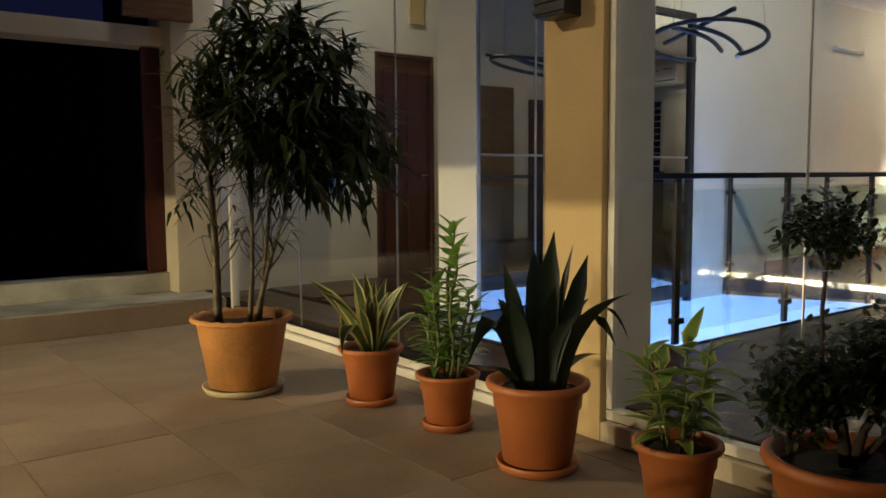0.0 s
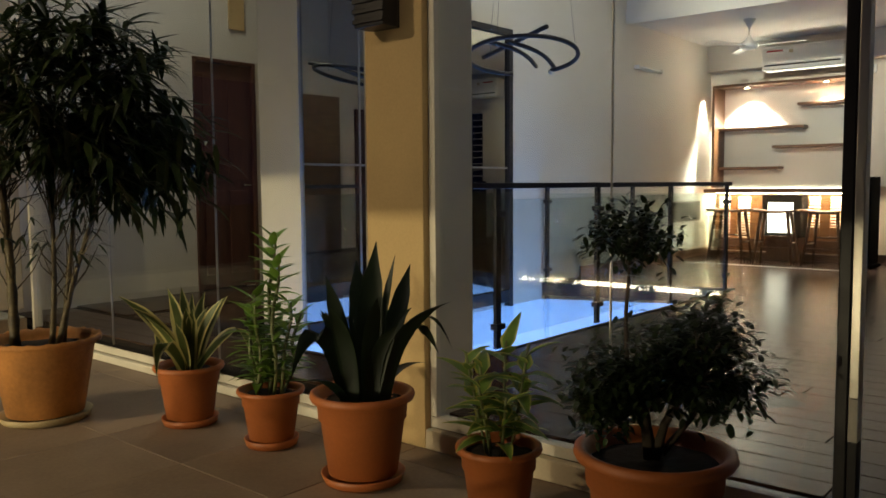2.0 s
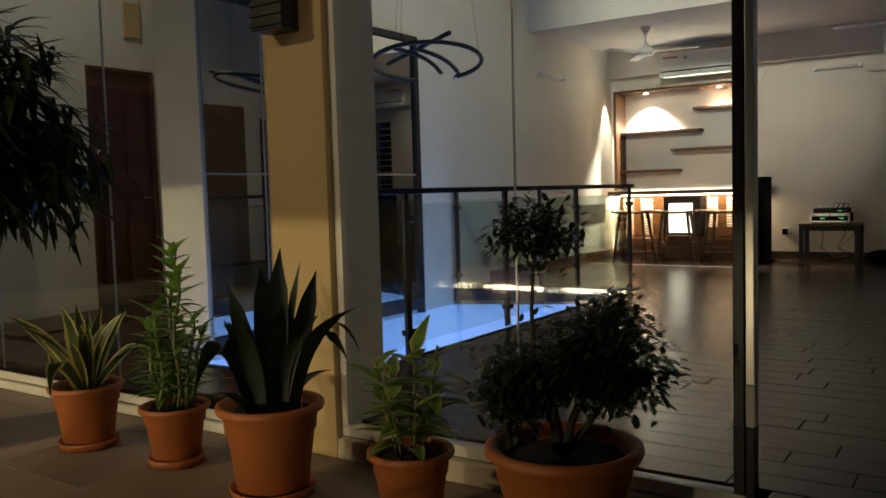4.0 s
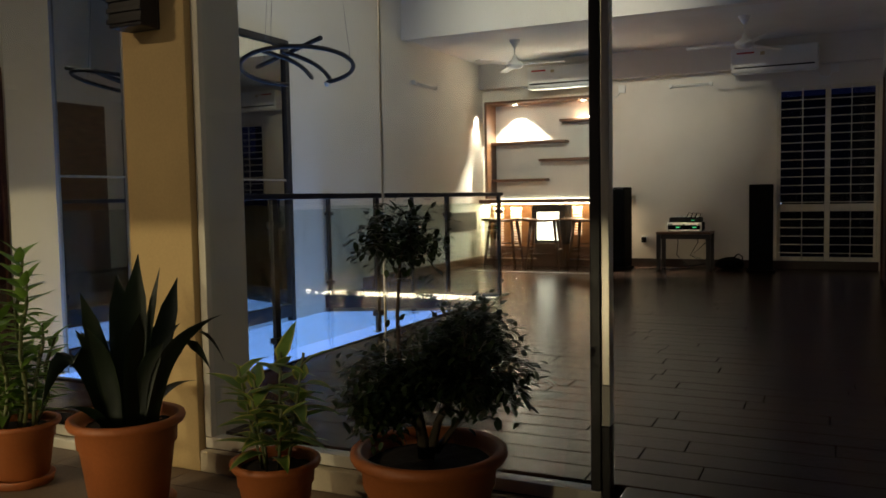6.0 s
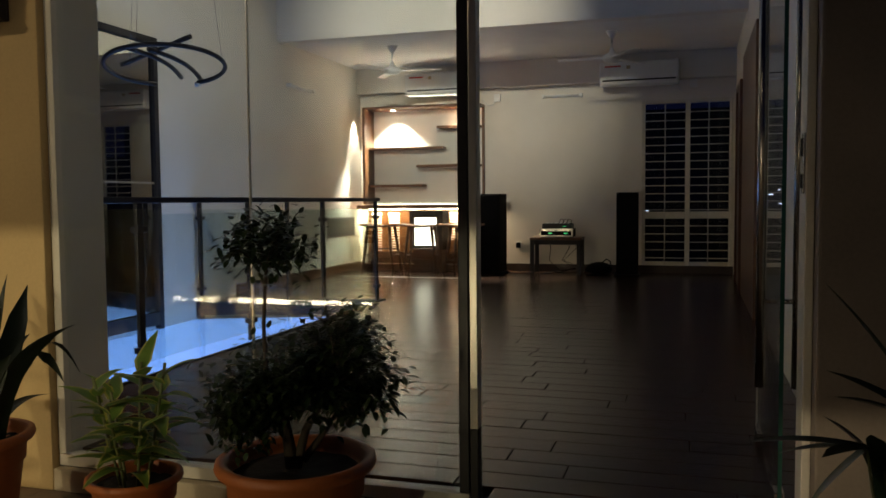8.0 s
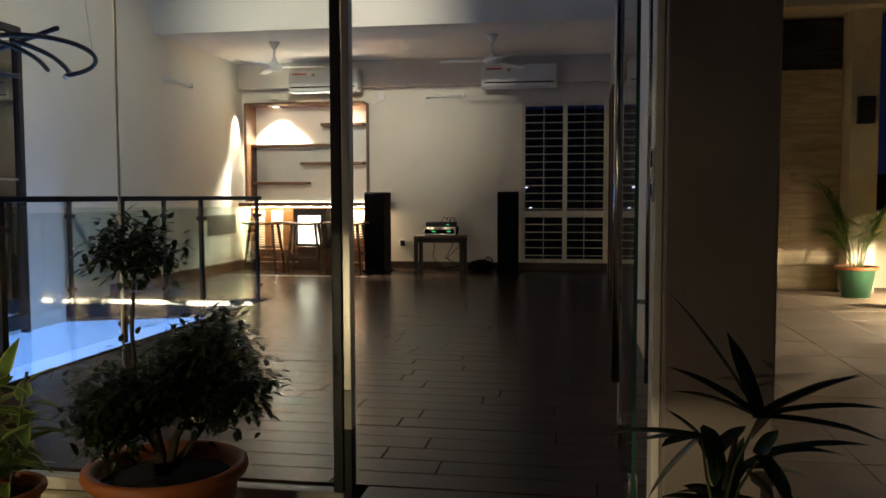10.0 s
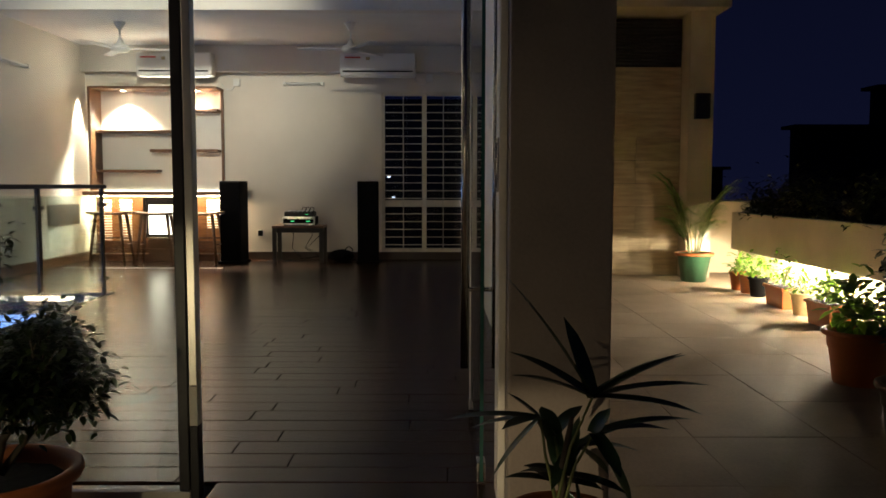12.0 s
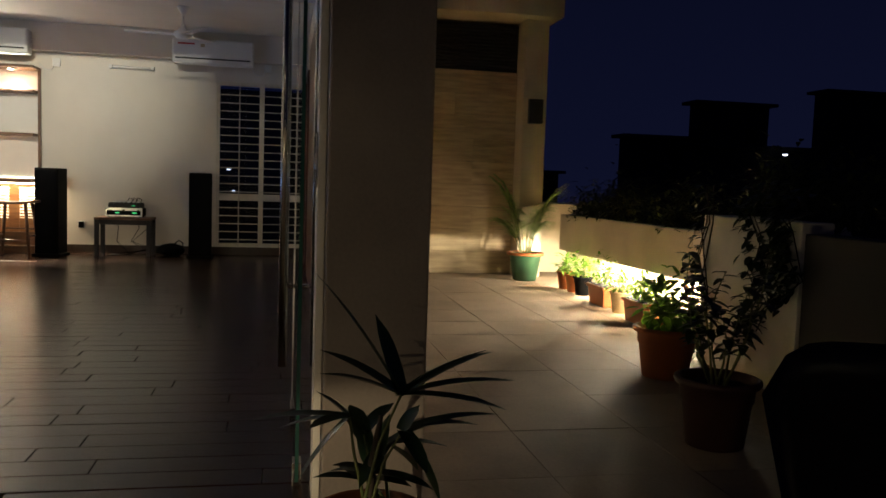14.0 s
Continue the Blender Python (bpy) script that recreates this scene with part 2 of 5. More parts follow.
L_song = leafmat("variegated_leaf", (0.204, 0.334, 0.060), (0.120, 0.217, 0.036), stripe=((0.46, 0.44, 0.11), 0.66))
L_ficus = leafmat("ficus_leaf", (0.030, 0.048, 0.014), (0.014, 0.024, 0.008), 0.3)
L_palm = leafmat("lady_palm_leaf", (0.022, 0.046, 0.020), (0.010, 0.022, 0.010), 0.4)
L_areca = leafmat("areca_leaf", (0.19, 0.32, 0.06), (0.09, 0.17, 0.03), thin=0.4)
L_bush = leafmat("garden_leaf", (0.16, 0.30, 0.03), (0.08, 0.16, 0.016), thin=0.5)
L_hedge = leafmat("hedge_leaf", (0.07, 0.085, 0.024), (0.03, 0.038, 0.012), 0.75)
L_croton = leafmat("croton_leaf", (0.30, 0.28, 0.04), (0.08, 0.12, 0.02), thin=0.35)
M_cane = material("bamboo_cane", (0.10, 0.075, 0.030), 0.6, dark=(0.035, 0.024, 0.012), scale=12, stretch=(1, 1, 3))
M_stem = material("green_stem", (0.13, 0.15, 0.05), 0.5)
M_bark = material("bark", (0.045, 0.032, 0.020), 0.85, bump=0.6, fine=40)


# ---- mesh helpers ----
def box(bm, x0, x1, y0, y1, z0, z1, bevel=0.0, m=None):
    made = bmesh.ops.create_cube(bm, size=1)["verts"]
    mat = Matrix.Translation(((x0 + x1) / 2, (y0 + y1) / 2, (z0 + z1) / 2)) @ Matrix.Diagonal((abs(x1 - x0), abs(y1 - y0), abs(z1 - z0), 1))
    bmesh.ops.transform(bm, matrix=(m @ mat) if m else mat, verts=made)
    if bevel:
        edges = list({e for v in made for e in v.link_edges})
        bmesh.ops.bevel(bm, geom=edges, offset=bevel, segments=2, profile=0.6, affect="EDGES")
    return bm


def lathe(bm, profile, n=40, m=None):
    """Turn (radius, height) pairs about z."""
    rings = []
    for r, z in profile:
        ring = []
        for i in range(n):
            a = 2 * math.pi * i / n
            v = Vector((r * math.cos(a), r * math.sin(a), z))
            ring.append(bm.verts.new(m @ v if m else v))
        rings.append(ring)
    for a, b in zip(rings, rings[1:]):
        for i in range(n):
            f = bm.faces.new((a[i], a[(i + 1) % n], b[(i + 1) % n], b[i]))
            f.smooth = True
    for ring, flip in ((rings[0], True), (rings[-1], False)):
        bm.faces.new(ring[::-1] if flip else ring)
    return bm


def tube(bm, points, radii, n=8, cap=True):
    pts = [Vector(p) for p in points]
    if not hasattr(radii, "__len__"):
        radii = [radii] * len(pts)
    rings, side = [], None
    for i, p in enumerate(pts):
        d = (pts[min(i + 1, len(pts) - 1)] - pts[max(i - 1, 0)]).normalized()
        if side is None:
            side = d.orthogonal().normalized()
        side = (side - d * side.dot(d)).normalized()
        up = d.cross(side)
        rings.append([bm.verts.new(p + radii[i] * (math.cos(2 * math.pi * k / n) * side + math.sin(2 * math.pi * k / n) * up)) for k in range(n)])
    for a, b in zip(rings, rings[1:]):
        for k in range(n):
            f = bm.faces.new((a[k], a[(k + 1) % n], b[(k + 1) % n], b[k]))
            f.smooth = True
    if cap:
        bm.faces.new(rings[0][::-1]), bm.faces.new(rings[-1])
    return bm


def leaf(bm, base, way, length, width, droop=0.3, fold=0.25, n=6, up=None, shape=0.45, strap=False):
    """One blade from base along way, bending down by droop; two faces across, folded at the midrib."""
    uv = bm.loops.layers.uv.get("across") or bm.loops.layers.uv.new("across")
    way = Vector(way).normalized()
    up = Vector(up) if up else Vector((0, 0, 1))
    side = way.cross(up)
    side = side.normalized() if side.length > 1e-3 else Vector((1, 0, 0))
    p, d, rows = Vector(base), way.copy(), []
    for i in range(n + 1):
        t = i / n
        w = width * (math.sin(math.pi * min(1, t ** shape * 0.93 + 0.07)) ** 0.8 + (0.25 if t < 0.3 else 0) * (1 - t)) * 0.5
        if strap:
            w = width * 0.5 * min(1.0, 3.6 * (1 - t)) ** 0.75 * (0.72 + 0.28 * math.sin(math.pi * min(1, 0.15 + t)))
        if i == n:
            w = width * 0.02
        nrm = side.cross(d).normalized()
        rows.append([bm.verts.new(p - side * w + nrm * w * fold), bm.verts.new(p), bm.verts.new(p + side * w + nrm * w * fold)])
        d = (d - Vector((0, 0, droop / n))).normalized()
        p = p + d * (length / n)
    for a, b in zip(rows, rows[1:]):
        for k in (0, 1):
            f = bm.faces.new((a[k], a[k + 1], b[k + 1], b[k]))
            f.smooth = True
            us = ((1, 0, 0, 1), (0, 1, 1, 0))[k]
            for lp, u in zip(f.loops, us):
                lp[uv].uv = (u, 0.5)
    return bm


def part(name, bm, mat, parent=None, label="", smooth=False):
    me = bpy.data.meshes.new(name)
    bmesh.ops.recalc_face_normals(bm, faces=bm.faces)
    bm.to_mesh(me)
    bm.free()
    me.materials.append(mat)
    if smooth:
        me.shade_smooth()
    ob = new(name, me)
    if parent:
        ob.parent = parent
    if label:
        ob["label"] = label
    return ob


def thing(name, m, label, category, group=""):
    ob = new(name)
    ob.matrix_world = m
    return tagged(ob, label, category, group)


def slab(name, x0, x1, y0, y1, z0, z1, mat, parent=None, label="", bevel=0.0, kind=""):
    ob = part(name, box(bmesh.new(), x0, x1, y0, y1, z0, z1, bevel), mat, parent, label)
    if kind:
        ob["kind"] = kind
    return ob


def S(name, x0, x1, y0, y1, z0, z1, mat, label="", bevel=0.0):
    return slab(name, x0, x1, y0, y1, z0, z1, mat, None, label, bevel, "structure")


# ---- large structure ----
GX = 2.72          # plane of the glass front
FX = 11.2          # far wall of the hall
LY = 4.83          # side wall of the hall
TZ = -0.12         # terrace floor

S("ground", -300, 300, -300, 300, -7.2, -7.0, M_navy)
S("terrace_bed", -3.2, GX - 0.03, -4.2, 7.0, TZ - 0.3, TZ - 0.002, M_grout)
S("terrace_bed_south", GX - 0.029, 11.8, -4.2, -0.30, TZ - 0.3, TZ - 0.002, M_grout)
S("hall_bed_near", GX - 0.02, FX, -0.26, 3.15, -0.108, -0.014, M_gap)
S("hall_bed_far", 7.76, FX, 3.15, LY, -0.108, -0.014, M_gap)
bm = box(bmesh.new(), 7.08, 7.758, 3.16, LY - 0.002, -0.108, -0.014)
for v in bm.verts:
    if v.co.x < 7.5 and v.co.y < 4.0:
        v.co.x = 7.74
part("hall_bed_corner", bm, M_gap)["kind"] = "structure"
S("hall_bed_side", GX - 0.02, 3.3, 3.15, 7.05, -0.108, -0.014, M_gap)
S("hall_bed_back", 3.3, 6.8, LY + 0.5, 7.05, -0.108, -0.014, M_gap)

S("wall_east", FX, FX + 0.2, 0.895, LY + 0.2, -0.1, 5.0, M_wall)
S("wall_east_below_window", FX, FX + 0.2, -0.5, 0.895, -0.1, 0.10, M_wall)
S("wall_east_above_window", FX, FX + 0.2, -0.5, 0.895, 2.24, 5.0, M_wall)
S("wall_east_end", FX, FX + 0.2, -0.5, -0.24, 0.10, 2.24, M_wall)
S("wall_north", 3.93, FX, LY, LY + 0.45, -0.6, 5.0, M_wall)
S("wall_back", GX + 0.1, 4.52, 7.05, 7.25, -0.1, 5.0, M_wall)
S("wall_back_end", 5.22, 7.0, 7.05, 7.25, -0.1, 5.0, M_wall)
S("wall_back_over_door", 4.52, 5.22, 7.05, 7.25, 2.2, 5.0, M_wall)
S("wall_passage_end", 6.8, 7.0, LY + 0.45, 7.05, -0.1, 5.0, M_wall)
S("wall_south", GX + 0.1, FX, -0.42, -0.26, TZ, 5.0, M_wall)
S("wall_south_panelling", 7.1, 8.93, -0.259, -0.225, 0.0, 2.36, M_wood)
dk = tagged(new("door_3"), "dark brown door in a brown frame in the hall's side wall", "door", kind="structure")
slab("leaf", 9.32, 10.12, -0.255, -0.235, 0.005, 2.15, M_door, dk, bevel=0.003)
for x0, x1 in ((9.27, 9.318), (10.122, 10.17)):
    slab("door_frame", x0, x1, -0.258, -0.215, 0.0, 2.2, M_door, dk, bevel=0.003)
slab("door_frame", 9.319, 10.121, -0.258, -0.215, 2.152, 2.2, M_door, dk, bevel=0.003)
S("ceiling", 8.9, FX, -0.26, LY, 2.83, 3.0, M_ceil)
S("slab_edge_wall", 8.75, 8.9, -0.26, LY, 2.80, 5.0, M_wall)
S("ceiling_hall", GX - 0.1, 8.75, -0.5, 7.2, 4.6, 4.8, M_ceil)
S("beam_east", FX - 0.14, FX - 0.002, -0.26, LY - 0.002, 2.485, 2.828, M_wall)
S("skirting_east", FX - 0.015, FX - 0.002, -0.25, 2.98, 0.0, 0.10, M_darkwood)
S("floor_trim", 9.94, 9.97, 2.72, 4.62, 0.0008, 0.004, M_alu)
S("skirting_north", 7.75, FX - 0.05, LY - 0.017, LY - 0.002, 0.0, 0.11, M_wood)

# glass front: pillar, sills, posts, lintel
S("pillar", GX - 0.06, GX + 0.03, 2.535, 2.865, TZ, 4.6, M_pillar, bevel=0.006)
S("pillar_inside", GX + 0.031, GX + 0.27, 2.535, 2.865, -0.1, 4.6, M_wall, bevel=0.006)
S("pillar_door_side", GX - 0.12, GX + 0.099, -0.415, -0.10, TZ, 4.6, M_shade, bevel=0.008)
S("door_jamb", GX - 0.05, GX + 0.09, -0.098, -0.074, -0.1, 4.6, M_whiteframe, bevel=0.004)
S("plinth_front", GX - 0.06, GX + 0.1, 0.86, 2.533, TZ, -0.035, M_outwall, bevel=0.006)
S("plinth_left", GX - 0.06, GX + 0.1, 2.867, 6.36, TZ, -0.075, M_whiteframe, bevel=0.006)
S("threshold", GX - 0.06, GX + 0.1, -0.073, 0.858, TZ, -0.001, M_plank, bevel=0.006)
S("upper_wall_front", GX - 0.06, GX + 0.16, -0.5, 7.0, 4.6, 5.2, M_outwall)

# step, sill and dark opening at the terrace's end
S("step", -3.2, GX - 0.062, 6.37, 7.0, TZ, 0.055, M_tile, bevel=0.006)
S("step_tread", -3.2, GX - 0.07, 6.39, 6.998, 0.055, 0.062, M_sill)
S("sill_block", -3.2, 2.6, 7.0, 7.3, -0.1, 0.217, M_sill, bevel=0.02)
S("end_pier", 2.44, GX + 0.1, 6.80, 7.3, 0.062, 5.0, M_outwall, bevel=0.008)
S("end_beam", -3.2, 2.44, 7.0, 7.3, 2.05, 2.20, M_outwall, bevel=0.006)


# ---- the glass front ----
def window_bay(name, y0, y1, joints, z0, label):
    bay = tagged(new(name), label, "window", kind="structure")
    fr = 0.035
    part("bottom_rail", box(bmesh.new(), GX - 0.03, GX + 0.03, y0, y1, z0, z0 + 0.045, 0.004), M_whiteframe, bay)
    part("top_rail", box(bmesh.new(), GX - 0.03, GX + 0.03, y0, y1, 4.55, 4.598, 0.004), M_whiteframe, bay)
    # stile colours hold light: black a dark reflection, white the brightly lit aluminium
    for y, mat in ((y0, M_black if y0 < 1 else M_alu), (y1 - fr, M_whiteframe)):
        part("stile", box(bmesh.new(), GX - 0.03, GX + 0.03, y, y + fr, z0 + 0.047, 4.548, 0.004), mat, bay)
    edges = [y0 + fr] + list(joints) + [y1 - fr]
    for a, b in zip(edges, edges[1:]):
        pane = part("pane", box(bmesh.new(), GX - 0.005, GX + 0.005, a + 0.002, b - 0.002, z0 + 0.047, 4.548), M_glass, bay)
        pane.visible_shadow = False
    for y in joints:
        part("silicone_joint", box(bmesh.new(), GX - 0.006, GX + 0.006, y - 0.0018, y + 0.0018, z0 + 0.047, 4.548), M_alu, bay)
    return bay


window_bay("window_1", 0.908, 2.53, (1.70,), -0.03, "fixed glass front pane in an aluminium frame beside the ochre pillar")
window_bay("window_2", 2.87, 6.36, (4.09, 5.25), -0.07, "long fixed glass front with butt joints beyond the pillar")

# one metal post; pale band and black foot are reflections put into colour
post = tagged(new("door_post"), "square brushed metal door post, its reflections painted as pale and black bands", "post", kind="structure")
part("upper_post", box(bmesh.new(), GX - 0.03, GX + 0.02, 0.879, 0.906, 0.36, 4.6, 0.003), M_alu, post)
part("lower_post", box(bmesh.new(), GX - 0.03, GX + 0.02, 0.879, 0.906, 0.23, 0.3598, 0.003), M_whiteframe, post)
part("post_foot", box(bmesh.new(), GX - 0.03, GX + 0.02, 0.879, 0.906, -0.02, 0.2298, 0.003), M_black, post)

# open glass door, turned edge-on to the terrace, with long pull handles through the glass
M_edge = material("glass_edge", (0.03, 0.09, 0.07), 0.15, scale=4, bump=0.0)
door = thing("glass_door", pose(GX + 0.07, -0.030, 0.0), "frameless glass door standing open edge-on with tall steel handles", "door")
pane = part("pane", box(bmesh.new(), 0.003, 0.86, -0.006, 0.006, 0.012, 2.6), M_glass, door)
pane.visible_shadow = False
part("glass_edge", box(bmesh.new(), 0.0, 0.0028, -0.006, 0.006, 0.012, 2.6), M_edge, door, "dark green polished glass edge")
part("edge_strip", box(bmesh.new(), 0.8605, 0.872, -0.009, 0.009, 0.012, 2.6, 0.002), M_alu, door)
for z in (0.004, 2.54):
    part("patch_fitting", box(bmesh.new(), 0.70, 0.86, -0.016, 0.016, z, z + 0.06, 0.004), M_steel, door)
part("floor_lock", box(bmesh.new(), 0.004, 0.075, -0.015, 0.015, -0.002, 0.075, 0.004), M_steel, door, "steel floor lock at the glass corner")
for s in (-1, 1):
    h = part("pull_handle", tube(bmesh.new(), [(0.10, s * 0.053, 0.375), (0.10, s * 0.053, 2.02)], 0.0155, 16), M_steel, door, "tall brushed steel tube handle")
    for z in (0.645, 1.75):
        part("handle_stud", tube(bmesh.new(), [(0.10, s * 0.051, z), (0.10, s * 0.006, z)], 0.008, 10), M_steel, h)
lock = thing("lock_plate", pose(GX - 0.02, -0.074, 1.06), "dark metal lock strike plate on the white door jamb", "lock")
part("plate", box(bmesh.new(), -0.022, 0.022, 0.0, 0.006, -0.085, 0.085, 0.004), M_steel, lock)
part("latch_hole", box(bmesh.new(), -0.010, 0.010, 0.006, 0.012, 0.02, 0.07, 0.002), M_black, lock)
part("bolt_hole", box(bmesh.new(), -0.010, 0.010, 0.006, 0.012, -0.07, -0.03, 0.002), M_black, lock)


def sconce(m, label):
    s = thing("wall_sconce", m, label, "wall lamp", "wall sconces")
    part("back_plate", box(bmesh.new(), -0.075, 0.075, -0.02, 0.0, -0.15, 0.15, 0.004), M_black, s)
    part("body", box(bmesh.new(), -0.085, 0.085, -0.11, -0.02, -0.15, 0.15, 0.006), M_black, s)
    for i in range(7):
        part("rib", box(bmesh.new(), -0.09, 0.09, -0.118, -0.108, -0.135 + i * 0.042, -0.115 + i * 0.042, 0.003), M_black, s)
    return s


sconce(pose(GX - 0.06, 2.73, 1.79, 0, 0, -90), "unlit black ribbed box sconce on the ochre pillar")
sconce(pose(10.08, -3.03, 1.95, 0, 0, -90), "unlit black ribbed box sconce on the cream column")

# ---- pool court with its railing ----
RY = 3.2
pool = tagged(new("pool"), "shallow blue lit pool sunk in the hall floor", "pool", kind="structure")
FAR0, FAR1 = 7.68, 7.02      # far edge of the pool at the railing and at the wall


def slant(bm):
    """Draw the far end back along the pool's slanting edge."""
    for v in bm.verts:
        if v.co.x > 3.6:
            q = (v.co.y - RY) / (LY - RY)
            v.co.x = 3.3 + (v.co.x - 3.3) * (FAR0 + (FAR1 - FAR0) * q - 3.3) / (7.70 - 3.3)
    return bm


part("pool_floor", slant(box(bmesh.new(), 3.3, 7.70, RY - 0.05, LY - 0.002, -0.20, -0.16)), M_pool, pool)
part("pool_curb", box(bmesh.new(), 3.28, 7.72, RY - 0.07, RY - 0.045, -0.6, 0.005, 0.003), M_black, pool)
part("pool_curb_far", slant(box(bmesh.new(), 7.70, 7.74, RY - 0.045, LY - 0.004, -0.6, 0.005)), M_black, pool)
part("pool_curb_near", box(bmesh.new(), 3.28, 3.32, RY - 0.045, LY - 0.004, -0.6, 0.005, 0.003), M_black, pool)
bm = bmesh.new()
bmesh.ops.create_grid(bm, x_segments=60, y_segments=24, size=0.5)
bmesh.ops.transform(bm, matrix=Matrix.Translation((5.51, 3.99, -0.06)) @ Matrix.Diagonal((4.36, 1.66, 1, 1)), verts=bm.verts)
slant(bm)
for v in bm.verts:
    v.co.z += 0.004 * noise.noise(v.co * 3.0)
M_water = clear_glass("water", (0.80, 0.90, 1.0), 1.33)
water = part("water_surface", bm, M_water, pool, smooth=True)
water.visible_shadow = False

rail = thing("railing", pose(0, 0, 0), "black metal railing with clear glass infill round the pool", "railing")
posts = [(4.07 - 1.19 + i * 1.19, RY) for i in range(5)]
posts = [(x if x > 2.9 else 3.16, y) for x, y in posts]
far = [(7.34, RY + 0.80), (7.03, LY - 0.06)]
for x, y in posts + far:
    p = part("post", box(bmesh.new(), x - 0.025, x + 0.025, y - 0.012, y + 0.012, 0.0, 0.965, 0.003), M_black, rail)
    for z in (0.12, 0.80):
        part("glass_clamp", box(bmesh.new(), x - 0.045, x + 0.045, y - 0.03, y + 0.02, z, z + 0.035, 0.004), M_black, p)
part("handrail", box(bmesh.new(), 3.1, 7.70, RY - 0.028, RY + 0.028, 0.965, 1.0, 0.006), M_black, rail)
part("handrail", box(bmesh.new(), -0.028, 0.028, 0.03, 1.755, 0.965, 1.0, 0.006, pose(7.66, RY, 0, 0, 0, 21.8)), M_black, rail)
for (xa, ya), (xb, yb) in zip(posts, posts[1:]):
    g = part("glass_infill", box(bmesh.new(), xa + 0.035, xb - 0.035, RY - 0.005, RY + 0.005, 0.06, 0.90), M_railglass, rail)
    g.visible_shadow = False
for ya, yb in ((0.04, 0.83), (0.90, 1.68)):
    g = part("glass_infill", box(bmesh.new(), -0.005, 0.005, ya, yb, 0.06, 0.90, 0, pose(7.66, RY, 0, 0, 0, 21.8)), M_railglass, rail)
    g.visible_shadow = False

mirror = tagged(new("window_3"), "dark reflecting glass screen in a black frame behind the pool", "glass screen", kind="structure")
part("mirror_pane", box(bmesh.new(), 3.95, 6.40, LY - 0.022, LY - 0.004, -0.45, 2.36), M_mirror, mirror)
part("frame_side", box(bmesh.new(), 6.40, 6.46, LY - 0.05, LY - 0.004, -0.45, 2.42, 0.003), M_black, mirror)
part("frame_top", box(bmesh.new(), 3.95, 6.398, LY - 0.05, LY - 0.004, 2.36, 2.42, 0.003), M_black, mirror)
part("joint_strip", box(bmesh.new(), 3.95, 6.398, LY - 0.027, LY - 0.0221, 1.135, 1.152), M_alu, mirror, "pale horizontal glass joint")
part("joint_strip", box(bmesh.new(), 4.49, 4.505, LY - 0.027, LY - 0.0221, 0.0, 1.134), M_alu, mirror)
part("joint_strip", box(bmesh.new(), 4.49, 4.505, LY - 0.027, LY - 0.0221, 1.153, 2.359), M_alu, mirror)
part("frame_bottom", box(bmesh.new(), 3.95, 6.398, LY - 0.05, LY - 0.0221, -0.12, 0.0, 0.003), M_black, mirror)

# ring chandelier: two broken rings and three bars hung on wires
ring = thing("pendant_lamp", pose(5.37, 3.92, 1.965, 0, 0, 37), "black pendant lamp of broken interlaced rings on thin wires", "pendant lamp")


def arc(r, a0, a1, z0, z1, tilt, turn, w=0.028):
    bm = bmesh.new()
    pts = []
    n = 48
    for i in range(n + 1):
        a = radians(a0 + (a1 - a0) * i / n)
        pts.append((r * math.cos(a), r * math.sin(a), z0 + (z1 - z0) * i / n))
    tube(bm, pts, w * 0.62, 6)
    bmesh.ops.transform(bm, matrix=pose(0, 0, 0, 0, 11 + tilt, 0) @ pose(0, 0, 0, 0, 0, turn), verts=bm.verts)
    return bm


part("ring", arc(0.42, 8, 325, 0.0, 0.0, 0, 0), M_black, ring)


def chord(u0, v0, u1, v1, bow, z):
    bm = bmesh.new()
    pts = []
    for i in range(13):
        q = i / 12
        u, v = u0 + (u1 - u0) * q, v0 + (v1 - v0) * q
        k = bow * math.sin(math.pi * q)
        pts.append((-v - k, -u - k, z))
    tube(bm, pts, 0.018, 6)
    bmesh.ops.transform(bm, matrix=pose(0, 0, 0, 0, 11, 0), verts=bm.verts)
    return bm


part("crossing_arc", chord(-0.25, 0.26, 0.12, -0.30, 0.05, 0.02), M_black, ring)
part("crossing_arc", chord(-0.12, 0.24, 0.27, -0.36, 0.05, 0.03), M_black, ring)
part("bar", chord(-0.30, -0.16, 0.155, 0.46, 0.0, 0.05), M_black, ring)
for x, y in ((-0.3, 0.2), (0.3, 0.25), (0.05, -0.41)):
    part("wire", tube(bmesh.new(), [(x, y, 0.02), (x * 0.3, y * 0.3, 2.64)], 0.0015, 5), M_steel, ring)
part("end_light", tube(bmesh.new(), [(0.33, -0.26, -0.075), (0.35, -0.23, -0.075)], 0.021, 8), M_plastic, ring)

# ---- the hall's far wall: bar, window, air conditioners ----
niche = thing("bar_shelf", pose(11.2, 0, 0), "walnut wall frame with four staggered open shelves, lit from above", "shelf")
N0, N1 = 2.99, 4.66
part("side_board", box(bmesh.new(), -0.36, -0.004, N1 - 0.035, N1, 0.925, 2.27, 0.003), M_wood, niche)
part("side_board", box(bmesh.new(), -0.06, -0.004, N0, N0 + 0.03, 0.925, 2.27, 0.003), M_wood, niche)
top = part("top_board", box(bmesh.new(), -0.36, -0.004, N0, N1 - 0.037, 2.24, 2.272, 0.003), M_shelfwood, niche)
part("back_panel", box(bmesh.new(), -0.012, -0.002, N0 + 0.03, N1 - 0.037, 0.925, 2.238), M_ceil, niche, "white back panel")
